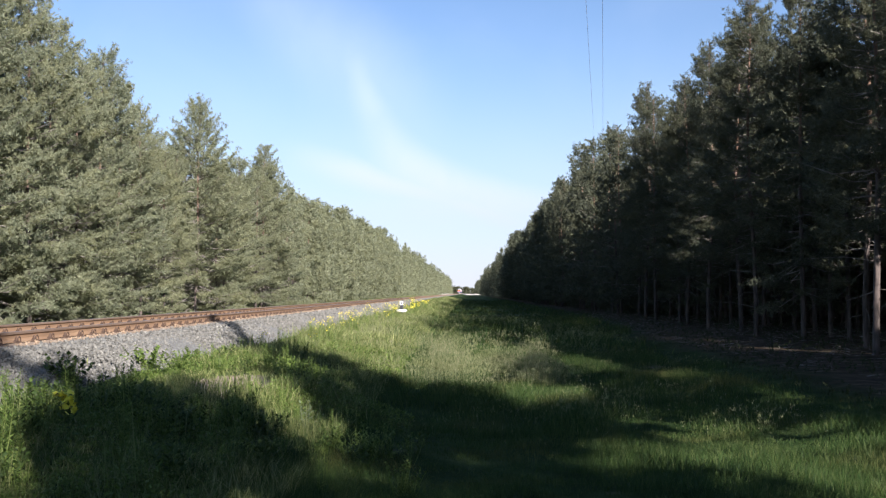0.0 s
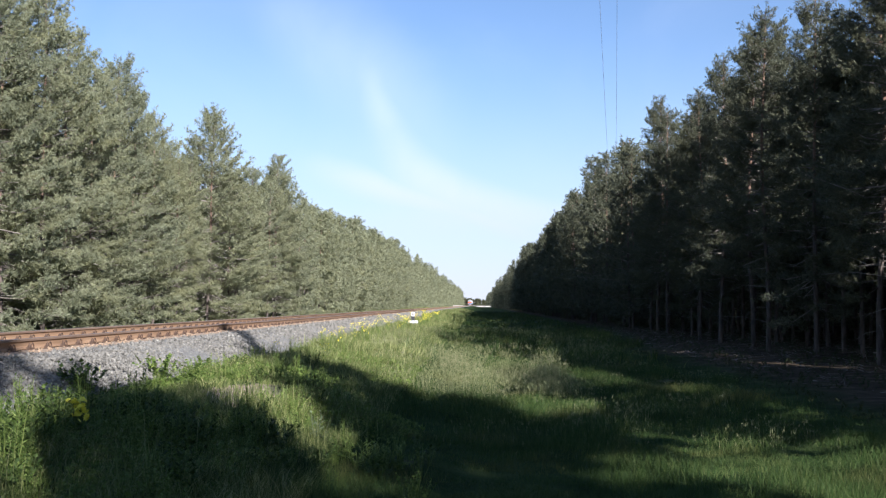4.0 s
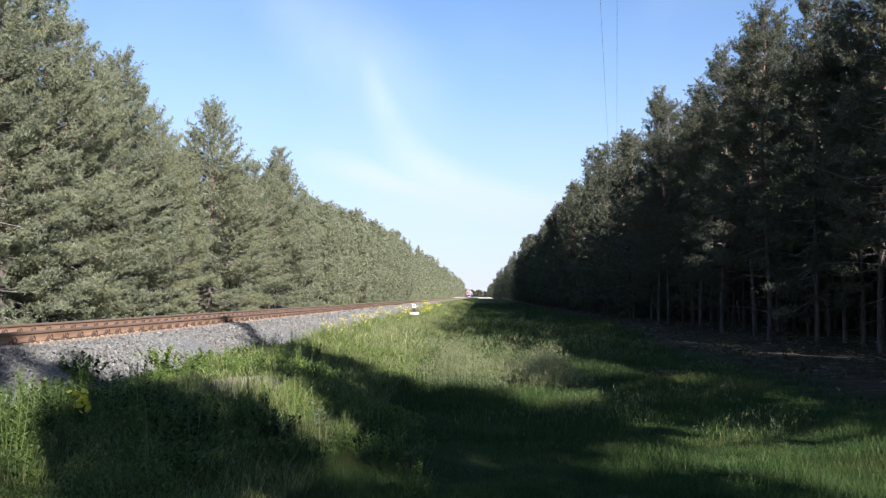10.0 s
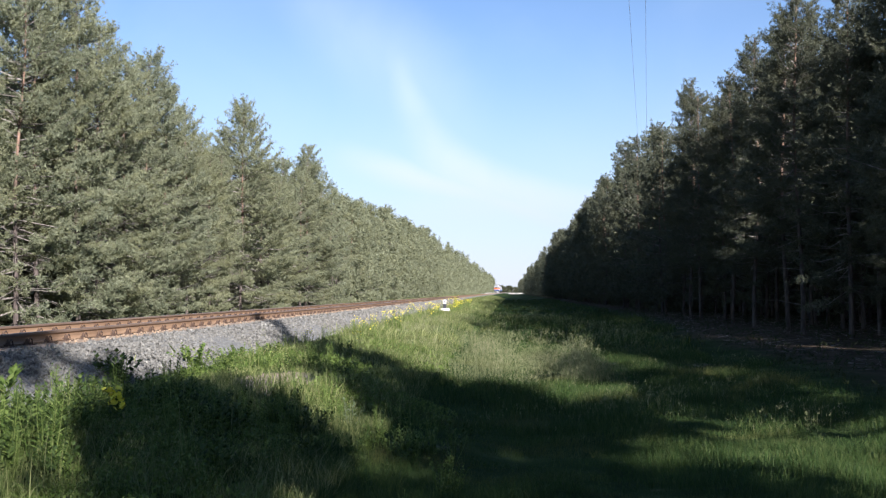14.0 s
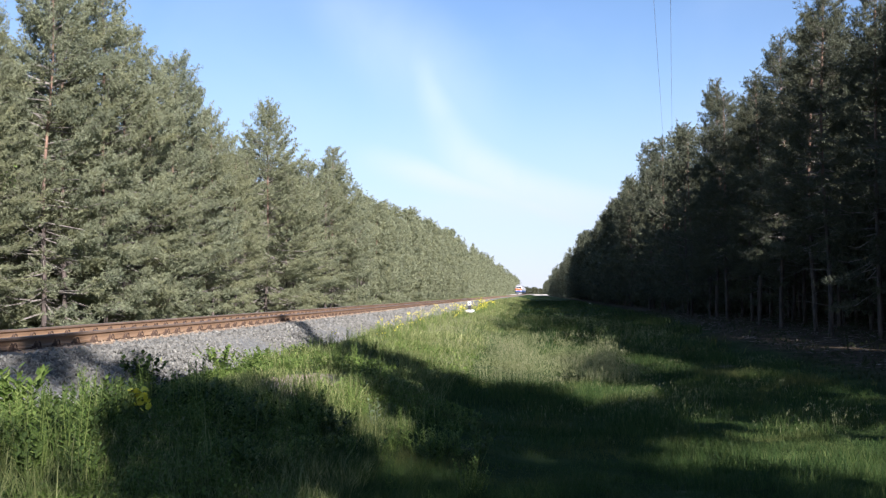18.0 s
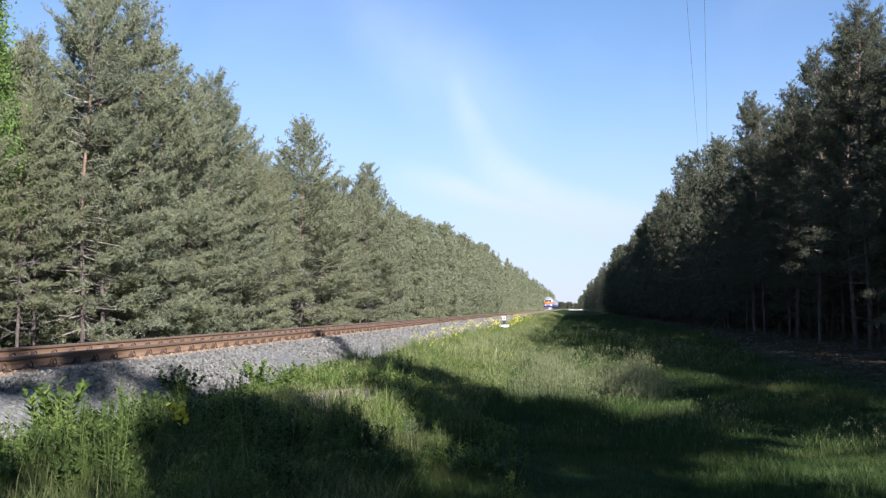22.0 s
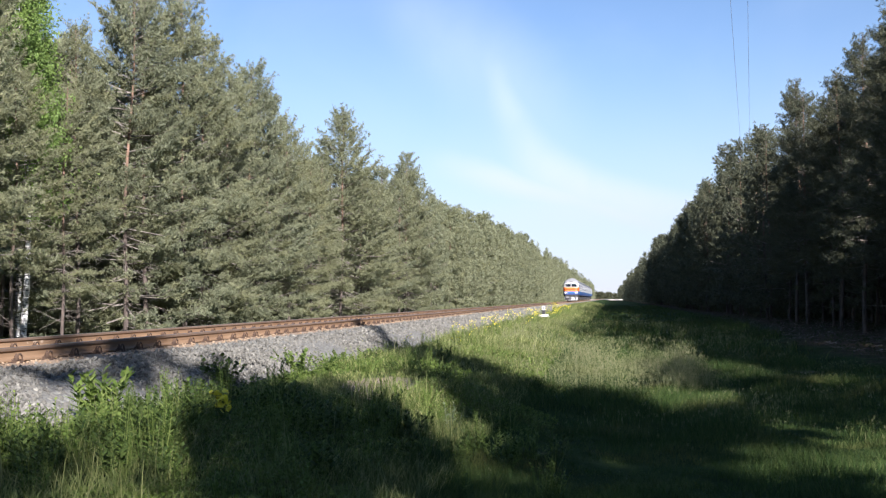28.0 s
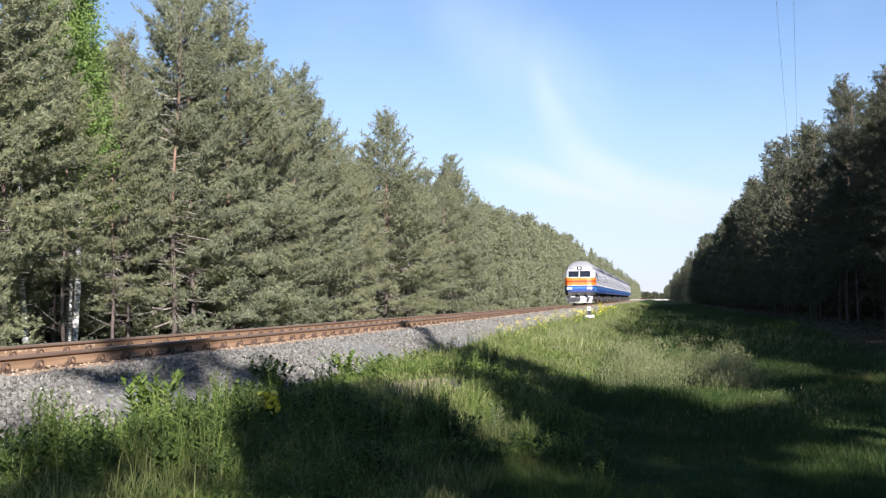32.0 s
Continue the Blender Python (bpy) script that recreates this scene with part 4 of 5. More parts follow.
def scatter(rng, n, x0, x1, y0, y1, power=1.0):
    return rng.uniform(x0, x1, n), y0 + (y1 - y0) * rng.random(n) ** power


def build_grass():
    rng = np.random.default_rng(31)
    # valley floor
    pieces = []
    for n, y0, y1, w, h in ((13000, -9, 6.6, 0.006, 0.15), (105000, 6.5, 15, 0.0020, 0.10), (92000, 14, 32, 0.0033, 0.14), (26000, 30, 75, 0.012, 0.22), (13000, 70, 240, 0.024, 0.17)):
        x, y = scatter(rng, n, -2.4, 7.6 + (1.6 if y0 > 25 else 0), y0, y1)
        keep = (x < 4.9 + 1.5 * patchy(x, y, 5) + 2.5 * np.clip((y - 35) / 45, 0, 1)) | ((rng.random(n) < 0.06) & (x < 6.5))
        x, y = x[keep], y[keep]
        hh = h * (0.5 + 1.05 * patchy(x * 1.7, y * 1.7, 6)) * rng.uniform(0.5, 1.6, len(x))
        pieces.append(blades(rng, x, y, hh, w * rng.uniform(0.5, 1.5, len(x)), 1.0))
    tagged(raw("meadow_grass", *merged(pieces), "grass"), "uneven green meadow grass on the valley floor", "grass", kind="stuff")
    # bank beside the ballast
    pieces = []
    for n, y0, y1, w, h in ((8000, -9, 6.1, 0.006, 0.15), (36000, 6.0, 15, 0.0036, 0.12), (34000, 14, 32, 0.0065, 0.15), (28000, 30, 80, 0.011, 0.20), (22000, 72, 260, 0.022, 0.20)):
        x, y = scatter(rng, n, -5.6, -1.5, y0, y1)
        edge = -4.65 - 0.5 * patchy(x, y, 8) - 0.5 * np.clip((y - 40) / 40, 0, 1)
        bare = (np.hypot((x + 3.5) / 0.6, (y - 15.9) / 1.9) < 1 + 0.3 * np.sin(3 * y + 5 * x)) & (rng.random(n) < 0.8)
        by_post = (abs(x - POST_AT[0]) < 0.6) & (y > POST_AT[1] - 7) & (y < POST_AT[1] + 0.6)
        keep = ((x > edge) | (rng.random(n) < 0.04)) & ~bare & ~by_post
        x, y = x[keep], y[keep]
        hh = h * (0.4 + 1.2 * patchy(x * 1.5, y * 1.5, 9)) * rng.uniform(0.5, 1.6, len(x)) * np.clip((x + 5.5) / 1.0, 0.4, 1)
        pieces.append(blades(rng, x, y, hh, w * rng.uniform(0.5, 1.5, len(x)), 0.9))
    # taller stems standing out of it
    for n, x0, x1, y0, y1, h in ((420, -4.6, -2.4, 6.2, 11.5, 0.42), (340, -3.8, -1.3, 11, 17, 0.36), (700, -4.8, -2.2, 17, 30, 0.42)):
        x, y = scatter(rng, n, x0, x1, y0, y1)
        keep = patchy(x * 2, y * 2, 17) > 0.42
        x, y = x[keep], y[keep]
        pieces.append(blades(rng, x, y, h * rng.uniform(0.6, 1.35, len(x)), (0.0026 + 0.00012 * y) * rng.uniform(0.7, 1.4, len(x)), 0.28))
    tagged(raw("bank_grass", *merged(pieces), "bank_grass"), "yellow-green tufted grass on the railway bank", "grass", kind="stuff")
    # broad-leaved herbs low in the grass
    pieces = []
    for n, x0, x1, y0, y1, size in ((13000, -5.1, -0.8, 6.2, 11, 0.03), (12000, -4.9, -0.8, 10.5, 17, 0.036), (6000, -4.9, -1.4, 17, 32, 0.055)):
        x, y = scatter(rng, n, x0, x1, y0, y1)
        p = patchy(x * 1.3, y * 1.3, 21)
        keep = (p > 0.36) & (np.hypot((x + 3.5) / 0.75, (y - 15.7) / 2.2) > 0.95)
        x, y, p = x[keep], y[keep], p[keep]
        c = np.stack([x, y, ground_z(x, y) + rng.random(len(x)) ** 0.7 * (0.06 + 0.30 * (p - 0.36)) * np.clip((x + 5.4) / 0.8, 0.3, 1)], -1)
        out = rng.normal(size=(len(x), 3)) * [1, 1, 0.35] + [0, 0, 0.5]
        out /= np.linalg.norm(out, axis=1, keepdims=True)
        pieces.append(spray(rng, c, out, size * rng.uniform(0.7, 1.4, len(x)), 3, 0.24, 0.55, 0.9, np.tile([0, 0, 1.0], (len(x), 1))))
    tagged(raw("low_herbs", *merged(pieces), "weed"), "broad-leaved green herbs low in the bank grass", "herbs", kind="stuff")
    # strip between the track and the far wood
    x, y = scatter(rng, 15000, -23, -11.2, 26, 420, 1.7)
    tagged(raw("verge_grass", *blades(rng, x, y, (0.2 + 0.0012 * y) * rng.uniform(0.5, 1.3, len(x)), (0.02 + 0.0003 * y) * rng.uniform(0.6, 1.4, len(x)), 0.6), "bank_grass"), "rough grass strip before the wood beyond the track", "grass", kind="stuff")
    # pale flowering stems in soft hummocks
    pieces = []
    spots = [(rng.uniform(-1.2, 1.8), rng.uniform(22.0, 33.0), rng.uniform(0.3, 0.6), 420, 0.52, 0.6) for _ in range(13)]
    spots += [(rng.uniform(-4.2, -1.8), rng.uniform(23, 60), rng.uniform(0.4, 0.9), 120, 0.34, 0.8) for _ in range(26)]
    spots += [(rng.uniform(0.5, 5.2), rng.uniform(14, 34), rng.uniform(0.4, 0.8), 90, 0.30, 0.6) for _ in range(16)]
    spots += [(rng.uniform(-2.0, 4.5), rng.uniform(32, 75), rng.uniform(0.6, 1.4), 110, 0.42, 1.1) for _ in range(22)]
    spots += [(rng.uniform(-4.4, -1.6), rng.uniform(7, 17), 0.5, 10, 0.40, 0.5) for _ in range(14)]
    for cx, cy, wide, n, tall, s in spots:
        x, y = cx + wide * rng.normal(size=n), cy + 1.25 * wide * rng.normal(size=n)
        h = tall * rng.uniform(0.65, 1.2, n) * np.exp(-0.22 * (((x - cx) / wide) ** 2 + ((y - cy) / wide) ** 2))
        root = np.stack([x, y, ground_z(x, y)], -1)
        head = root + np.array([0, 0, 1.0]) * h[:, None] + rng.normal(scale=0.06, size=(n, 3)) * [1, 1, 0]
        pieces.append(blades(rng, x, y, h, 0.0025 * s * np.ones(n), 0.2))
        pieces.append(spray(rng, head, np.tile([0, 0, 1.0], (n, 1)), np.full(n, 0.08 * s), 4, 0.075, 0.4))
    tagged(raw("flowering_grass", *merged(pieces), "seed_grass"), "pale feathery flowering grass in drifts", "grass", kind="stuff")


def leaf_shape(c, d, up, length, width):
    """A pointed leaf of four triangles: corners and faces."""
    d = d / np.linalg.norm(d)
    s = np.cross(d, up)
    s = s / (np.linalg.norm(s) + 1e-9) * width
    n = np.cross(s, d)
    n = n / (np.linalg.norm(n) + 1e-9)
    V = np.array([c, c + d * length * 0.42 + s - n * 0.02 * length, c + d * length * 0.45 + n * 0.05 * length, c + d * length * 0.42 - s - n * 0.02 * length, c + d * length - n * 0.16 * length])
    return V, np.array([(0, 1, 2), (0, 2, 3), (1, 4, 2), (2, 4, 3)])


def weed(seed, height, stems, leaf, width, spread, mat, name="weed", flowers=0, petal=0.036):
    """A leafy herb: several stems, each with leaves all the way up."""
    rng = np.random.default_rng(seed)
    herb = new(name)
    tubes, leaves, heads = [], [], []
    for _ in range(stems):
        a, h = rng.uniform(0, 6.28), height * rng.uniform(0.6, 1.05)
        off = np.array([math.cos(a), math.sin(a), 0]) * spread * rng.uniform(0.2, 1.0)
        root = off * 0.25
        tip = off + np.array([0, 0, h])
        mid = (root + tip) / 2 + off * 0.1
        tubes.append(tube([root - [0, 0, 0.03], mid, tip], [0.0045, 0.0035, 0.002], 4))
        for t in np.linspace(0.12, 1.0, max(5, int(h / 0.035))):
            b = rng.uniform(0, 6.28)
            c = root + (tip - root) * t
            d = np.array([math.cos(b), math.sin(b), 0.35 + 0.9 * t])
            leaves.append(leaf_shape(c, d, np.array([0, 0, 1.0]), leaf * rng.uniform(0.6, 1.2) * (1.15 - 0.6 * t), width * rng.uniform(0.7, 1.2)))
        if flowers:
            for _ in range(flowers):
                c = tip + rng.normal(scale=(0.032, 0.032, 0.02), size=3)
                up = rng.normal(size=3) * [0.8, 0.8, 0.3] + [0, 0, 0.7]
                up = up / np.linalg.norm(up)
                side = np.cross(up, [0.3, 0.9, 0.1])
                side = side / np.linalg.norm(side)
                for q in np.linspace(0, 6.28, 7)[:-1]:
                    heads.append(leaf_shape(c, math.cos(q) * side + math.sin(q) * np.cross(up, side) + 0.3 * up, up, petal, 0.42 * petal))
    tagged(under(raw("stalk", *merged(tubes), mat, True), herb), kind="stuff")
    tagged(under(raw("foliage", *merged(leaves), mat), herb), kind="stuff")
    if flowers:
        tagged(under(raw("bloom", *merged(heads), "petal"), herb, "bright yellow flower heads"), kind="stuff")
    return herb


def set_down(ob, x, y, turn=0.0, scale=1.0, lift=0.0):
    ob.matrix_basis = Matrix.Translation((x, y, float(ground_z(x, y)) + lift)) @ Matrix.Rotation(turn, 4, "Z")
    ob.scale = (scale,) * 3


def build_weeds():
    rng = random.Random(41)
    # single plants that stand out
    y1 = tagged(weed(1, 0.36, 6, 0.10, 0.016, 0.13, "dark_weed", "flowering_herb", 9, 0.03), "dark herb with clustered bright yellow flowers", "flower")
    set_down(y1, -3.68, 9.85)
    b1 = tagged(weed(2, 0.42, 22, 0.15, 0.03, 0.40, "dark_weed", "bushy_herb"), "dark bushy herb at the foot of the ballast", "herb")
    set_down(b1, -5.2, 14.0)
    b2 = tagged(weed(3, 0.40, 26, 0.12, 0.03, 0.50, "weed", "bushy_herb"), "light green bushy herb at the edge of the ballast", "herb")
    set_down(b2, -5.15, 17.3)
    tagged(b2, group="bushy herbs at the ballast edge")
    for x, y, r, k in ((-4.8, 18.0, 1.0, 0.75), (-4.5, 16.9, 2.4, 0.7), (-4.95, 19.4, 3.1, 0.7), (-4.3, 18.6, 4.4, 0.65), (-4.6, 20.6, 0.4, 0.75), (-4.1, 17.6, 5.2, 0.55), (-4.7, 15.9, 1.7, 0.6), (-4.2, 20.0, 2.9, 0.6)):
        set_down(copy_thing(b2, Matrix.Identity(4)), x, y, r, k)
    b3 = tagged(weed(4, 0.56, 20, 0.21, 0.027, 0.30, "weed", "tall_herb"), "tall light green leafy herb at the foot of the ballast", "herb")
    set_down(b3, -4.7, 9.4)
    b4 = tagged(weed(5, 0.35, 6, 0.10, 0.014, 0.2, "dark_weed", "small_herb"), "small dark herb beside a bare sandy spot", "herb")
    set_down(b4, -2.75, 13.7)
    b6 = tagged(weed(6, 0.34, 5, 0.10, 0.014, 0.16, "pale_weed", "pale_herb"), "pale grey-green herb on the slope of the bank", "herb")
    set_down(b6, -1.95, 13.1)
    b7 = tagged(weed(7, 0.32, 7, 0.12, 0.013, 0.18, "weed", "narrow_leaved_herb"), "light green narrow-leaved herb at the foot of the bank", "herb", "narrow-leaved herbs")
    set_down(b7, -1.25, 11.4)
    for x, y, r in ((-1.0, 11.1, 1.0), (-1.5, 11.6, 2.0), (-1.15, 11.9, 4.0), (-0.85, 11.5, 5.0), (-1.6, 10.9, 3.0)):
        set_down(copy_thing(b7, Matrix.Identity(4)), x, y, r, 0.9)
    # repeats
    kinds = [tagged(weed(10 + i, h, n, l, w, s, m, "leafy_weed"), label, "herb", "weeds on the bank")
             for i, (h, n, l, w, s, m, label) in enumerate((
                 (0.5, 10, 0.075, 0.013, 0.26, "weed", "light green leafy weed in the bank grass"),
                 (0.40, 14, 0.065, 0.016, 0.34, "weed", "low light green weed in the bank grass"),
                 (0.58, 7, 0.10, 0.008, 0.14, "weed", "slender light green weed in the bank grass"),
                 (0.38, 8, 0.14, 0.022, 0.22, "dark_weed", "dark green broad-leaved weed in the grass")))]
    spots = []
    for _ in range(170):
        spots.append((rng.uniform(-4.75, -2.2), rng.uniform(7.0, 12.0)))
    for _ in range(60):
        spots.append((rng.uniform(-5.15, -3.6), rng.uniform(6.4, 9.6)))
    for _ in range(60):
        spots.append((rng.uniform(-4.6, -2.2), rng.uniform(11.5, 20.0)))
    for _ in range(28):
        spots.append((rng.uniform(-2.3, -0.4), rng.uniform(8.5, 14.0)))
    for _ in range(40):
        spots.append((rng.uniform(-5.1, -3.4), rng.uniform(19, 45)))
    spots = [(x, y) for x, y in spots if math.hypot((x + 3.45) / 0.8, (y - 15.5) / 2.4) > 0.9]
    spots = [(x, y) for x, y in spots if not (abs(x + 0.36 * y) < 0.35 and 7.2 < y < 10.3)]
    for i, (x, y) in enumerate(spots):
        k = kinds[rng.choice((0, 1, 1, 2, 3, 3))]
        t = k if k.location.length < 0.01 else copy_thing(k, Matrix.Identity(4))
        near = 0.75 if x < -4.6 else 1.1 if x < -3.0 and y < 11.5 else 0.85
        set_down(t, x, y, rng.uniform(0, 6.28), near * rng.uniform(0.5, 1.0))
    # small yellow flowers along the crest of the bank
    f = tagged(weed(30, 0.42, 4, 0.06, 0.008, 0.12, "weed", "yellow_flower", 3, 0.0115), "thin-stemmed yellow wild flower on the bank", "flower", "yellow flowers on the bank")
    for i in range(84):
        t = f if i == 0 else copy_thing(f, Matrix.Identity(4))
        yy = 22 + 70 * rng.random() ** 0.8
        xx = rng.uniform(-4.7, -3.2)
        if 60 < yy < 74:
            xx = -3.3
        set_down(t, xx, yy, rng.uniform(0, 6.28), rng.uniform(0.8, 1.3) * (1 + yy / 160))
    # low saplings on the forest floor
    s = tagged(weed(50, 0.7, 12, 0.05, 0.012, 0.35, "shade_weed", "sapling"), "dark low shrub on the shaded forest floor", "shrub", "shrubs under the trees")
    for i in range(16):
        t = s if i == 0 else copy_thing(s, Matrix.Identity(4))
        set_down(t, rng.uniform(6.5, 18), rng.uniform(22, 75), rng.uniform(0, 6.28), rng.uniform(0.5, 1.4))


# ---- marker post and wires ----
def build_undergrowth():
    """Low dark shrubs and litter under the trees beside the clearing."""
    rng = np.random.default_rng(77)
    x, y = scatter(rng, 15000, 5.6, 23, 11, 95, 1.3)
    keep = patchy(x, y, 15) > 0.38
    x, y = x[keep], y[keep]
    c = np.stack([x, y, ground_z(x, y) + rng.uniform(0.02, 0.22, len(x))], -1)
    up = np.tile([0, 0, 1.0], (len(x), 1))
    tagged(raw("undergrowth", *spray(rng, c, up, rng.uniform(0.035, 0.085, len(x)), 7, 0.16, 0.8), "shade_weed"), "low shrubs on the forest floor, leaves darkened as in shade", "undergrowth", kind="stuff")
    x, y = scatter(rng, 2600, 7.0, 22, 22, 80)
    c = np.stack([x, y, ground_z(x, y) + 0.03], -1)
    flat = rng.normal(size=(len(x), 3)) * [1, 1, 0.12]
    flat /= np.linalg.norm(flat, axis=1, keepdims=True)
    tagged(raw("fallen_twigs", *spray(rng, c, flat, rng.uniform(0.12, 0.4, len(x)), 2, 0.03, 0.15), "twig"), "fallen dry twigs on the forest floor", "twigs", kind="stuff")


def build_marker():
    post = new("marker_post")
    part("shaft", box(bmesh.new(), -0.105, 0.105, -0.09, 0.09, 0.10, 0.48, 0.015), "black", post, "black lower half of the post")
    part("cap", box(bmesh.new(), -0.11, 0.11, -0.095, 0.095, 0.48, 0.74, 0.02), "white", post, "whitewashed upper half of the post")
    part("number_mark", box(bmesh.new(), -0.05, 0.05, -0.102, -0.096, 0.56, 0.68), "black", post, "black mark")
    bm = bmesh.new()
    bmesh.ops.create_cone(bm, cap_ends=True, segments=14, radius1=0.42, radius2=0.33, depth=0.2, matrix=Matrix.Translation((0, 0, 0.08)))
    for v in bm.verts:
        v.co.x *= 1.0 + 0.06 * math.sin(5 * v.co.y + 3 * v.co.x)
    part("base", bm, "white", post, "whitewashed stone base")
    set_down(post, *POST_AT, 0.0, 1.0, -0.02)
    tagged(post, "small black and white marker post on a whitewashed stone base", "marker post")


def build_wires():
    head = Vector((math.sin(radians(7.1)), math.cos(radians(7.1)), 0))
    side = Vector((head.y, -head.x, 0))
    for off, up in ((0.0, 14.6), (-0.72, 14.6)):
        pts = []
        for k in range(25):
            s = -40 + 200 * k / 24
            pts.append(head * s + side * off + Vector((0, 0, up + 0.9 * ((s - 60) / 100) ** 2)))
        wire = raw("power_line_wire", *tube([tuple(p) for p in pts], np.full(25, 0.0085), 5), "wire", True)
        tagged(wire, "thin grey overhead power line wire", "wire", "power line wires")


def birch(seed, H):
    rng = np.random.default_rng(seed)
    tree = new("birch_tree")
    zt = np.linspace(-0.2, H * 0.95, 8)
    axis = np.stack([0.25 * np.sin(zt * 0.3), 0.2 * np.cos(zt * 0.25), zt], -1)
    under(raw("trunk", *tube(axis, 0.15 * np.clip(1.05 - zt / H, 0.05, 1), 8), "birch_bark", True), tree)
    limbs, cs, ds, ss = [], [], [], []
    for _ in range(150):
        u = rng.random() ** 0.8
        z = H * (0.25 + 0.68 * u)
        base = np.array([np.interp(z, zt, axis[:, k]) for k in range(3)])
        a, L = rng.uniform(0, 6.28), 2.9 * (1 - 0.65 * u) * rng.uniform(0.6, 1.1)
        tip = base + np.array([math.cos(a) * L * 0.8, math.sin(a) * L * 0.8, 0.55 * L])
        limbs.append(tube([base, (base + tip) / 2 + [0, 0, 0.1 * L], tip], [0.03, 0.016, 0.005], 3))
        n = 70
        f = rng.uniform(0.25, 1.05, n)
        cs.append(base + (tip - base) * f[:, None] + rng.normal(scale=(0.32, 0.32, 0.38), size=(n, 3)))
        ds.append(rng.normal(size=(n, 3)) + [0, 0, -0.4])
        ss.append(np.full(n, 0.11))
    d = np.concatenate(ds)
    tagged(under(raw("branchwork", *merged(limbs), "twig"), tree), kind="stuff")
    tagged(under(raw("crown", *spray(rng, np.concatenate(cs), d / np.linalg.norm(d, axis=1, keepdims=True), np.concatenate(ss), 4, 0.34, 0.7), "birch_leaf"), tree), kind="stuff")
    return tagged(tree, "bright green birch among the pines", "tree", "birches among the pines")


def build_birches():
    b = birch(61, 18.2)
    set_down(b, -25.7, 44.3)
    for x, y, s, r in ((-26.6, 45.9, 0.93, 2.0), (-26.6, 42.0, 0.95, 4.0)):
        t = copy_thing(b, Matrix.Identity(4))
        set_down(t, x, y, r, s)


build_grass()
build_weeds()
build_undergrowth()
build_marker()
build_wires()
build_birches()


# ---- train ----
SPEED, FRONT_END = 25.4, 108.5
CAR, PITCH_LEN, CARS = 24.3, 24.7, 6
# height over the rail, half width, set-back of the cab's face
LEVELS = ((0.95, 1.48, 0.12), (1.25, 1.53, 0.04), (1.9, 1.55, 0.0), (2.05, 1.55, 0.0), (2.7, 1.55, 0.02), (3.4, 1.47, 0.28), (3.72, 1.38, 0.42), (4.0, 1.16, 0.72), (4.22, 0.84, 1.1), (4.38, 0.45, 1.7), (4.42, 0.12, 2.3))


def at_level(z):
    zs = [l[0] for l in LEVELS]
    return float(np.interp(z, zs, [l[1] for l in LEVELS])), float(np.interp(z, zs, [l[2] for l in LEVELS]))


def outline(z, nose, grow=0.0, back=CAR):
    """Plan of the body at a height, as corners; with the rounded nose of the cab, or square."""
    w, f = at_level(z)
    w, f = w + grow, f - grow
    if nose:
        half = [(0.5 * w, f + 0.03), (0.76 * w, f + 0.12), (0.9 * w, f + 0.42), (w, f + 1.3), (w, back)]
    else:
        half = [(0.55 * w, 0), (0.96 * w, 0.0), (w, 0.06), (w, 0.5), (w, back)]
    return [(-x, y, z) for x, y in reversed(half)] + [(x, y, z) for x, y in half]


def belt(bm, zs, nose, grow=0.0, back=CAR):
    rings = [[bm.verts.new(p) for p in outline(z, nose, grow, back)] for z in zs]
    n = len(rings[0])
    for a, b in zip(rings, rings[1:]):
        for i in range(n):
            bm.faces.new((a[i], a[(i + 1) % n], b[(i + 1) % n], b[i]))
    bm.faces.new(rings[-1])
    bm.faces.new(rings[0][::-1])
    return bm


def side_pane(bm, sign, y0, y1, z0, z1, out):
    """A flat panel on the flank, following its slope."""
    c = []
    for y, z in ((y0, z0), (y1, z0), (y1, z1), (y0, z1)):
        c.append((sign * (at_level(z)[0] + out), y, z))
    d = [(x - sign * 0.03, y, z) for x, y, z in c]
    v, w = [bm.verts.new(p) for p in c], [bm.verts.new(p) for p in d]
    bm.faces.new(v)
    bm.faces.new(w[::-1])
    for i in range(4):
        bm.faces.new((v[i], v[(i + 1) % 4], w[(i + 1) % 4], w[i]))
    return bm


def face_pane(bm, x0, x1, z0, z1, out):
    """A panel on the cab's face."""
    c = []
    for x, z in ((x0, z0), (x1, z0), (x1, z1), (x0, z1)):
        w, f = at_level(z)
        c.append((x, f + float(np.interp(abs(x) / w, [0, 0.5, 0.76, 0.9], [0.03, 0.03, 0.12, 0.42])) - out, z))
    v, w = [bm.verts.new(p) for p in c], [bm.verts.new((x, y + 0.04, z)) for x, y, z in c]
    bm.faces.new(v)
    bm.faces.new(w[::-1])
    for i in range(4):
        bm.faces.new((v[i], v[(i + 1) % 4], w[(i + 1) % 4], w[i]))
    return bm


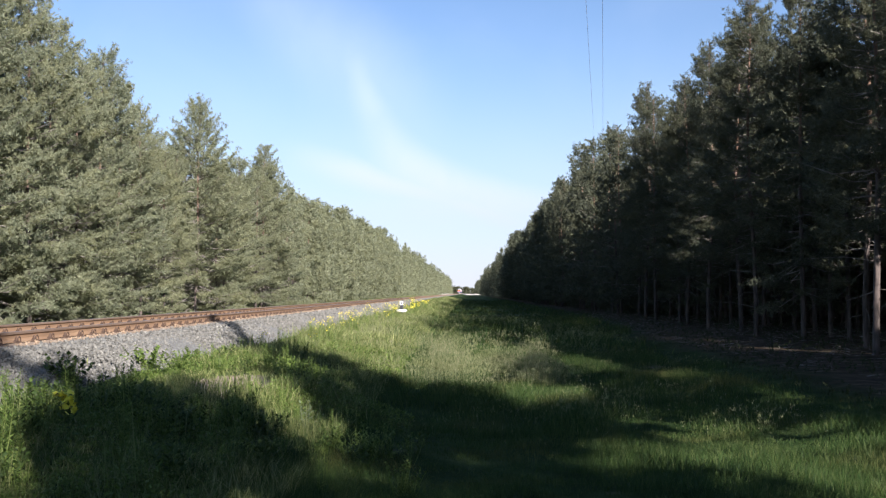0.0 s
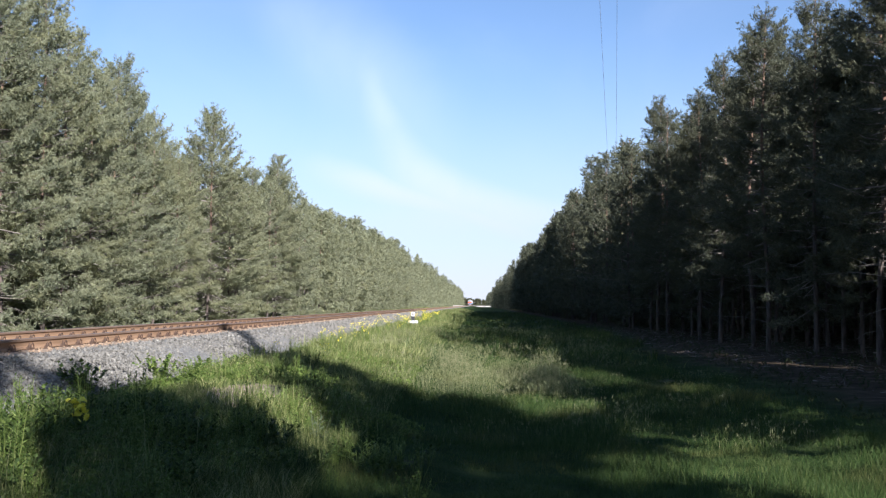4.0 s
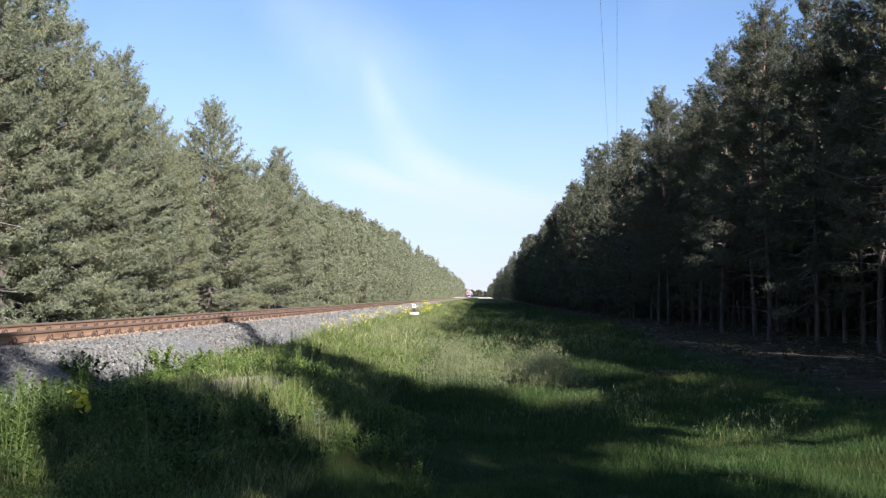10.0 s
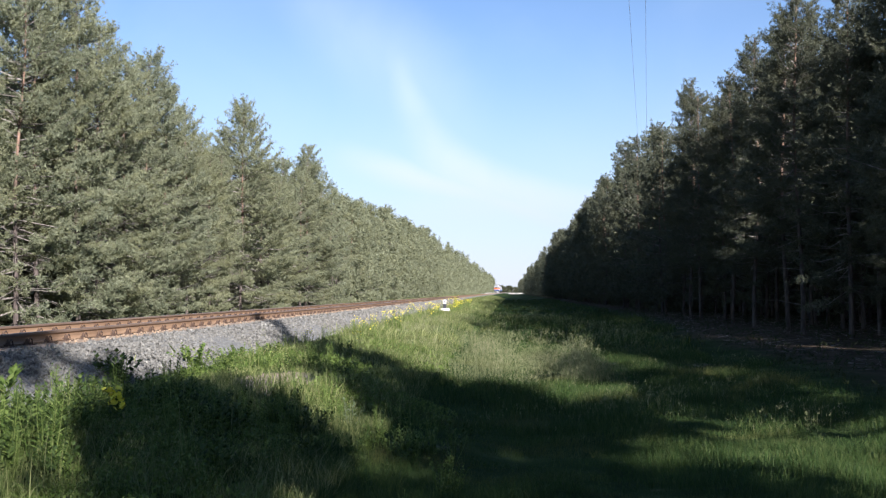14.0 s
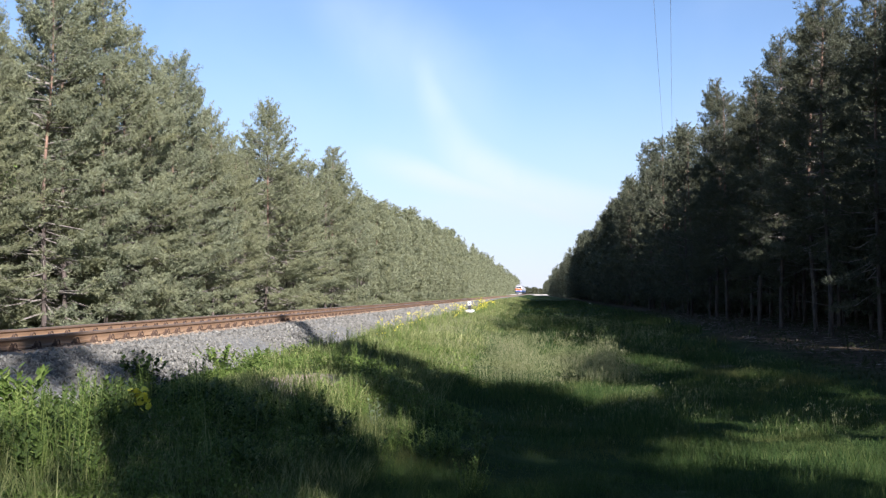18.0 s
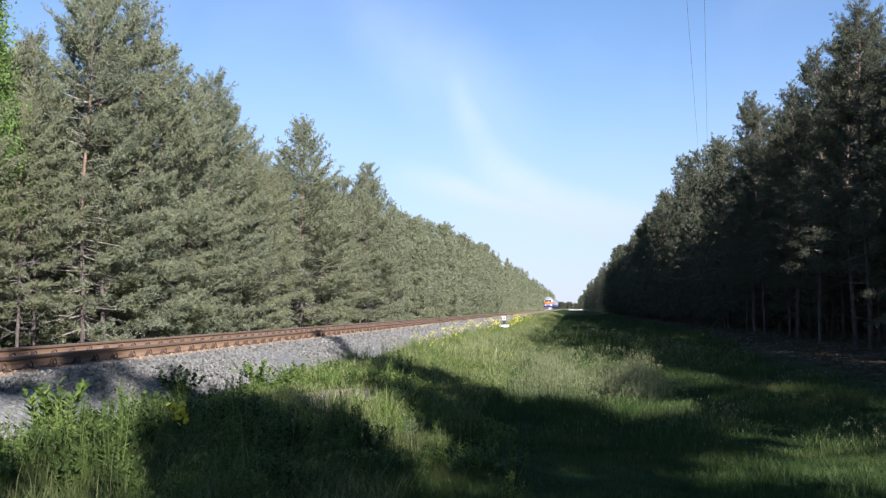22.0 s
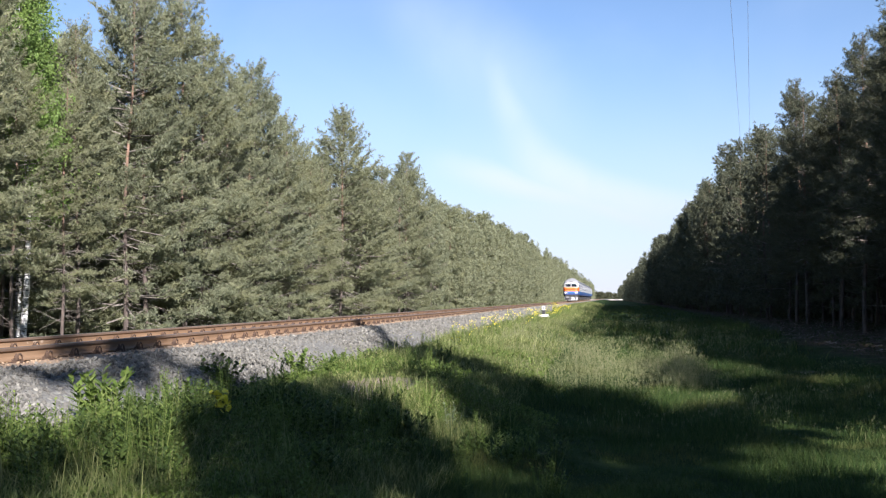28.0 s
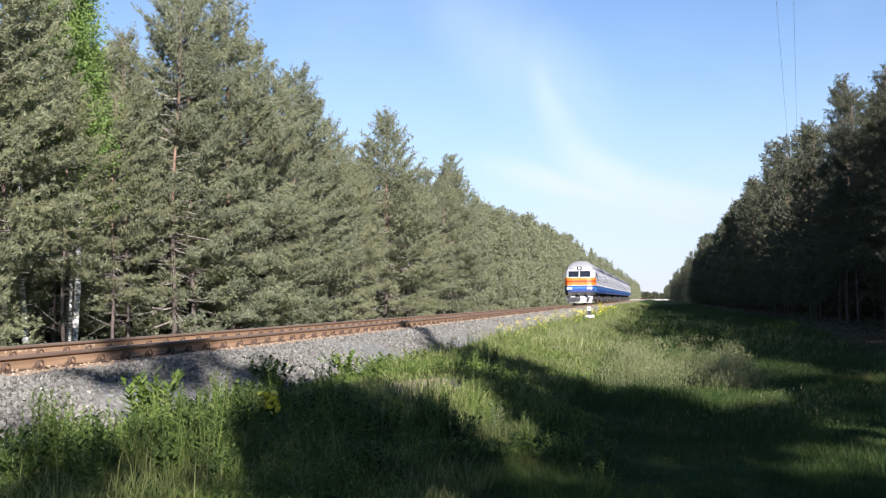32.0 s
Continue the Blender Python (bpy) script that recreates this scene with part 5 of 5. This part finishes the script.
def railcar(cab):
    car = new("railcar")
    part("lower_body", belt(bmesh.new(), (1.16, 1.25, 1.9), cab), "t_blue", car, "blue lower flank")
    part("waist_band", belt(bmesh.new(), (1.901, 2.05), cab, 0.004), "t_white", car, "white waist stripe")
    part("upper_body", belt(bmesh.new(), (2.051, 2.7, 3.4, 3.5), cab), "t_silver", car, "pale grey upper flank")
    part("roof", belt(bmesh.new(), (3.501, 3.72, 4.0, 4.22, 4.38, 4.42), cab), "t_roof", car, "weathered grey domed roof", True)
    part("sill_band", belt(bmesh.new(), (1.62, 1.72), cab, 0.004), "t_cyan", car, "thin light blue line")
    first = 4.2 if cab else 3.0
    for sign in (1, -1):
        for k in range(10):
            y = first + 1.3 + k * 1.62
            if y + 1.2 > CAR - 2.6:
                break
            win = part("side_window", side_pane(bmesh.new(), sign, y, y + 1.15, 2.35, 3.15, 0.012), "t_glass", car)
            rim = bmesh.new()
            for a, b, c, d in ((y - 0.06, y, 2.29, 3.21), (y + 1.15, y + 1.21, 2.29, 3.21), (y, y + 1.15, 2.29, 2.35), (y, y + 1.15, 3.15, 3.21)):
                side_pane(rim, sign, a, b, c, d, 0.02)
            part("window_frame", rim, "t_silver", win)
        for y in (first - 0.6, CAR - 2.1):
            door = part("side_door", side_pane(bmesh.new(), sign, y, y + 1.2, 1.2, 3.3, 0.016), "t_blue" if cab else "t_silver", car)
            part("door_window", side_pane(bmesh.new(), sign, y + 0.25, y + 0.95, 2.35, 3.1, 0.024), "t_glass", door)
            part("step", box(bmesh.new(), sign * 1.35 - 0.2, sign * 1.35 + 0.2, y + 0.1, y + 1.1, 0.55, 0.60), "t_dark", car)
    for y in (4.3, CAR - 4.3):
        bogie = part("bogie", box(bmesh.new(), -0.95, 0.95, y - 0.35, y + 0.35, 0.55, 1.15, 0.04), "t_dark", car)
        for sign in (1, -1):
            bm = prism(bmesh.new(), [(sign * 0.95, 0.42), (sign * 1.15, 0.42), (sign * 1.15, 0.72), (sign * 0.95, 0.72)], y - 1.9, y + 1.9)
            part("side_frame", bm, "t_dark", bogie)
            bm = bmesh.new()
            for yy in (y - 1.25, y + 1.25):
                box(bm, sign * 0.98, sign * 1.22, yy - 0.22, yy + 0.22, 0.28, 0.62, 0.03)
            part("axle_boxes", bm, "t_dark", bogie)
            part("spring_nest", rod(bmesh.new(), (sign * 1.05, y, 0.35), (sign * 1.05, y, 0.94), 0.2, seg=10), "t_dark", bogie)
        for yy in (y - 1.25, y + 1.25):
            bm = bmesh.new()
            rod(bm, (-0.83, 0, 0), (0.83, 0, 0), 0.08, seg=8)
            for sign in (1, -1):
                rod(bm, (sign * 0.73, 0, 0), (sign * 0.86, 0, 0), 0.46, seg=24)
                rod(bm, (sign * 0.70, 0, 0), (sign * 0.73, 0, 0), 0.485, seg=24)
            ws = part("wheelset", bm, "t_steel", bogie)
            ws.location = (0, yy, 0.462)
            WHEELS.append(ws)
    part("underfloor_tank", box(bmesh.new(), -1.2, 1.2, 8.4, 12.0, 0.45, 1.15, 0.08), "t_dark", car)
    part("equipment_box", box(bmesh.new(), -1.25, 1.25, 12.6, 15.6, 0.5, 1.15, 0.05), "t_dark", car)
    part("gangway", box(bmesh.new(), -0.6, 0.6, CAR, CAR + 0.38, 1.1, 3.3, 0.04), "t_dark", car, "black rubber gangway")
    for y in (6.5, 10.5, 14.5, 18.5):
        part("roof_vent", box(bmesh.new(), -0.35, 0.35, y, y + 0.8, 4.36, 4.55, 0.05), "t_roof", car)
    if cab:
        # orange belt, wrapped round the cab's face, in two stripes
        for name, z0, z1, mat, g in (("orange_band", 2.40, 2.68, "t_orange", 0.012), ("orange_band", 1.94, 2.22, "t_orange", 0.012), ("band_gap", 2.221, 2.399, "t_ochre", 0.006)):
            part(name, belt(bmesh.new(), (z0, z1), True, g, 1.7), mat, car)
        part("cab_front", belt(bmesh.new(), (2.70, 3.4, 3.48), True, 0.006, 2.4), "t_white", car, "white cab front")
        part("front_skirt", belt(bmesh.new(), (0.93, 1.30), True, 0.008, 1.7), "t_dark", car, "black front skirt")
        for s in (1, -1):
            part("flank_patch", side_pane(bmesh.new(), s, 1.0, 3.4, 1.3, 1.6, 0.008), "t_cyan", car, "light blue patch behind the cab")
        for s in (1, -1):
            pane = part("windscreen", face_pane(bmesh.new(), s * 0.07, s * 1.08, 2.75, 3.36, 0.06), "t_glass", car)
            rim = bmesh.new()
            for a, b, c, d in ((0.05, 0.09, 2.74, 3.38), (1.05, 1.09, 2.74, 3.38), (0.05, 0.09, 2.74, 2.78), (0.05, 0.09, 3.36, 3.40)):
                face_pane(rim, s * a, s * b, c, d, 0.06 if b < 1 else 0.02)
            part("windscreen_frame", rim, "t_dark", pane)
            part("wiper", rod(bmesh.new(), (s * 0.5, at_level(2.76)[1] - 0.02, 2.76), (s * 0.75, at_level(3.15)[1] - 0.01, 3.15), 0.012, seg=5), "t_dark", pane)
            part("cab_window", side_pane(bmesh.new(), s, 1.75, 2.3, 2.75, 3.3, 0.03), "t_glass", car)
            lamp = part("headlight_housing", rod(bmesh.new(), (s * 1.12, 0.2, 1.62), (s * 1.12, -0.01, 1.62), 0.14, seg=16), "t_white", car)
            part("headlight_lens", rod(bmesh.new(), (s * 1.12, -0.01, 1.62), (s * 1.12, -0.03, 1.62), 0.11, seg=16), "t_lamp", lamp)
            lamp = part("marker_light", rod(bmesh.new(), (s * 0.84, 0.1, 1.62), (s * 0.84, -0.03, 1.62), 0.11, seg=12), "t_lamp", car)
            buf = part("buffer_sleeve", rod(bmesh.new(), (s * 0.88, 0.2, 1.06), (s * 0.88, -0.35, 1.06), 0.10, seg=12), "t_dark", car)
            part("buffer_head", rod(bmesh.new(), (s * 0.88, -0.35, 1.06), (s * 0.88, -0.42, 1.06), 0.22, seg=16), "t_dark", buf)
            mir = part("mirror", box(bmesh.new(), s * 1.60, s * 1.78, 0.75, 0.84, 2.72, 3.05, 0.02), "t_dark", car)
            part("mirror_arm", rod(bmesh.new(), (s * 1.45, 0.8, 3.05), (s * 1.7, 0.8, 3.05), 0.02, seg=6), "t_dark", mir)
        part("destination_box", face_pane(bmesh.new(), -0.24, 0.24, 3.44, 3.80, 0.10), "t_dark", car, "black box with a round lamp")
        part("top_lamp", rod(bmesh.new(), (0, 0.36, 3.62), (0, 0.20, 3.62), 0.10, seg=14), "t_lamp", car)
        for s in (1, -1):
            part("white_brow", face_pane(bmesh.new(), s * 0.3, s * 1.15, 3.48, 3.70, 0.05), "t_white", car)
        # snow plough with dark slots, two added to darken its left half, and the coupler
        bm = bmesh.new()
        c = [(-1.3, 0.25, 0.85), (1.3, 0.25, 0.85), (1.2, -0.15, 0.18), (0, -0.5, 0.18), (-1.2, -0.15, 0.18), (0, -0.2, 0.85)]
        v = [bm.verts.new(p) for p in c]
        w = [bm.verts.new((x, y + 0.06, z)) for x, y, z in c]
        for q in ((0, 5, 3, 4), (5, 1, 2, 3)):
            bm.faces.new([v[i] for i in q])
            bm.faces.new([w[i] for i in reversed(q)])
        for a, b in ((0, 5), (5, 1), (1, 2), (2, 3), (3, 4), (4, 0)):
            bm.faces.new((v[a], v[b], w[b], w[a]))
        plough = part("snow_plough", bm, "t_plough", car, "white plough with dark openings")
        for k, (xa, xb) in enumerate(((-1.15, -0.72), (-0.68, -0.3), (-0.22, 0.02), (0.7, 0.9))):
            ym = -0.2 - 0.3 * (1 - abs((xa + xb) / 2) / 1.2) * 0.6
            part("plough_slot", prism(bmesh.new(), [(xa, 0.3), (xb, 0.3), (xb + 0.15, 0.72), (xa + 0.15, 0.72)], ym - 0.16, ym + 0.2), "t_dark", plough)
        part("coupler", box(bmesh.new(), -0.22, 0.22, -0.55, 0.3, 0.9, 1.2, 0.05), "t_dark", car)
    return car


WHEELS = []


def build_train():
    label = "diesel railcar with blue flank, pale grey top and grey roof"
    lead = tagged(railcar(True), "leading diesel railcar with orange banded white cab and blue flank", "train", "cars of the train")
    second = tagged(railcar(False), label, "train", "cars of the train")
    return [lead, second] + [copy_thing(second, Matrix.Identity(4)) for _ in range(CARS - 2)]


railcars = build_train()


def motions():
    for i, car in enumerate(railcars):
        walk(car, [(t, pose(TRACK_X, FRONT_END + SPEED * (32 - t) + PITCH_LEN * i, RAIL_Z)) for t in range(0, 33, 4)])
        for bogie in car.children:
            for wheelset in bogie.children:
                if wheelset.name.startswith("wheelset"):
                    turn_wheels(wheelset)


def turn_wheels(wheelset):
    """Rolls a wheelset along at the train's speed."""
    x, y, z = wheelset.location
    steps = int(32 * SPEED / 0.485 / radians(85)) + 1
    walk(wheelset, [(32 * k / steps, pose(x, y, z, math.degrees(32 * k / steps * SPEED / 0.485))) for k in range(steps + 1)])


motions()
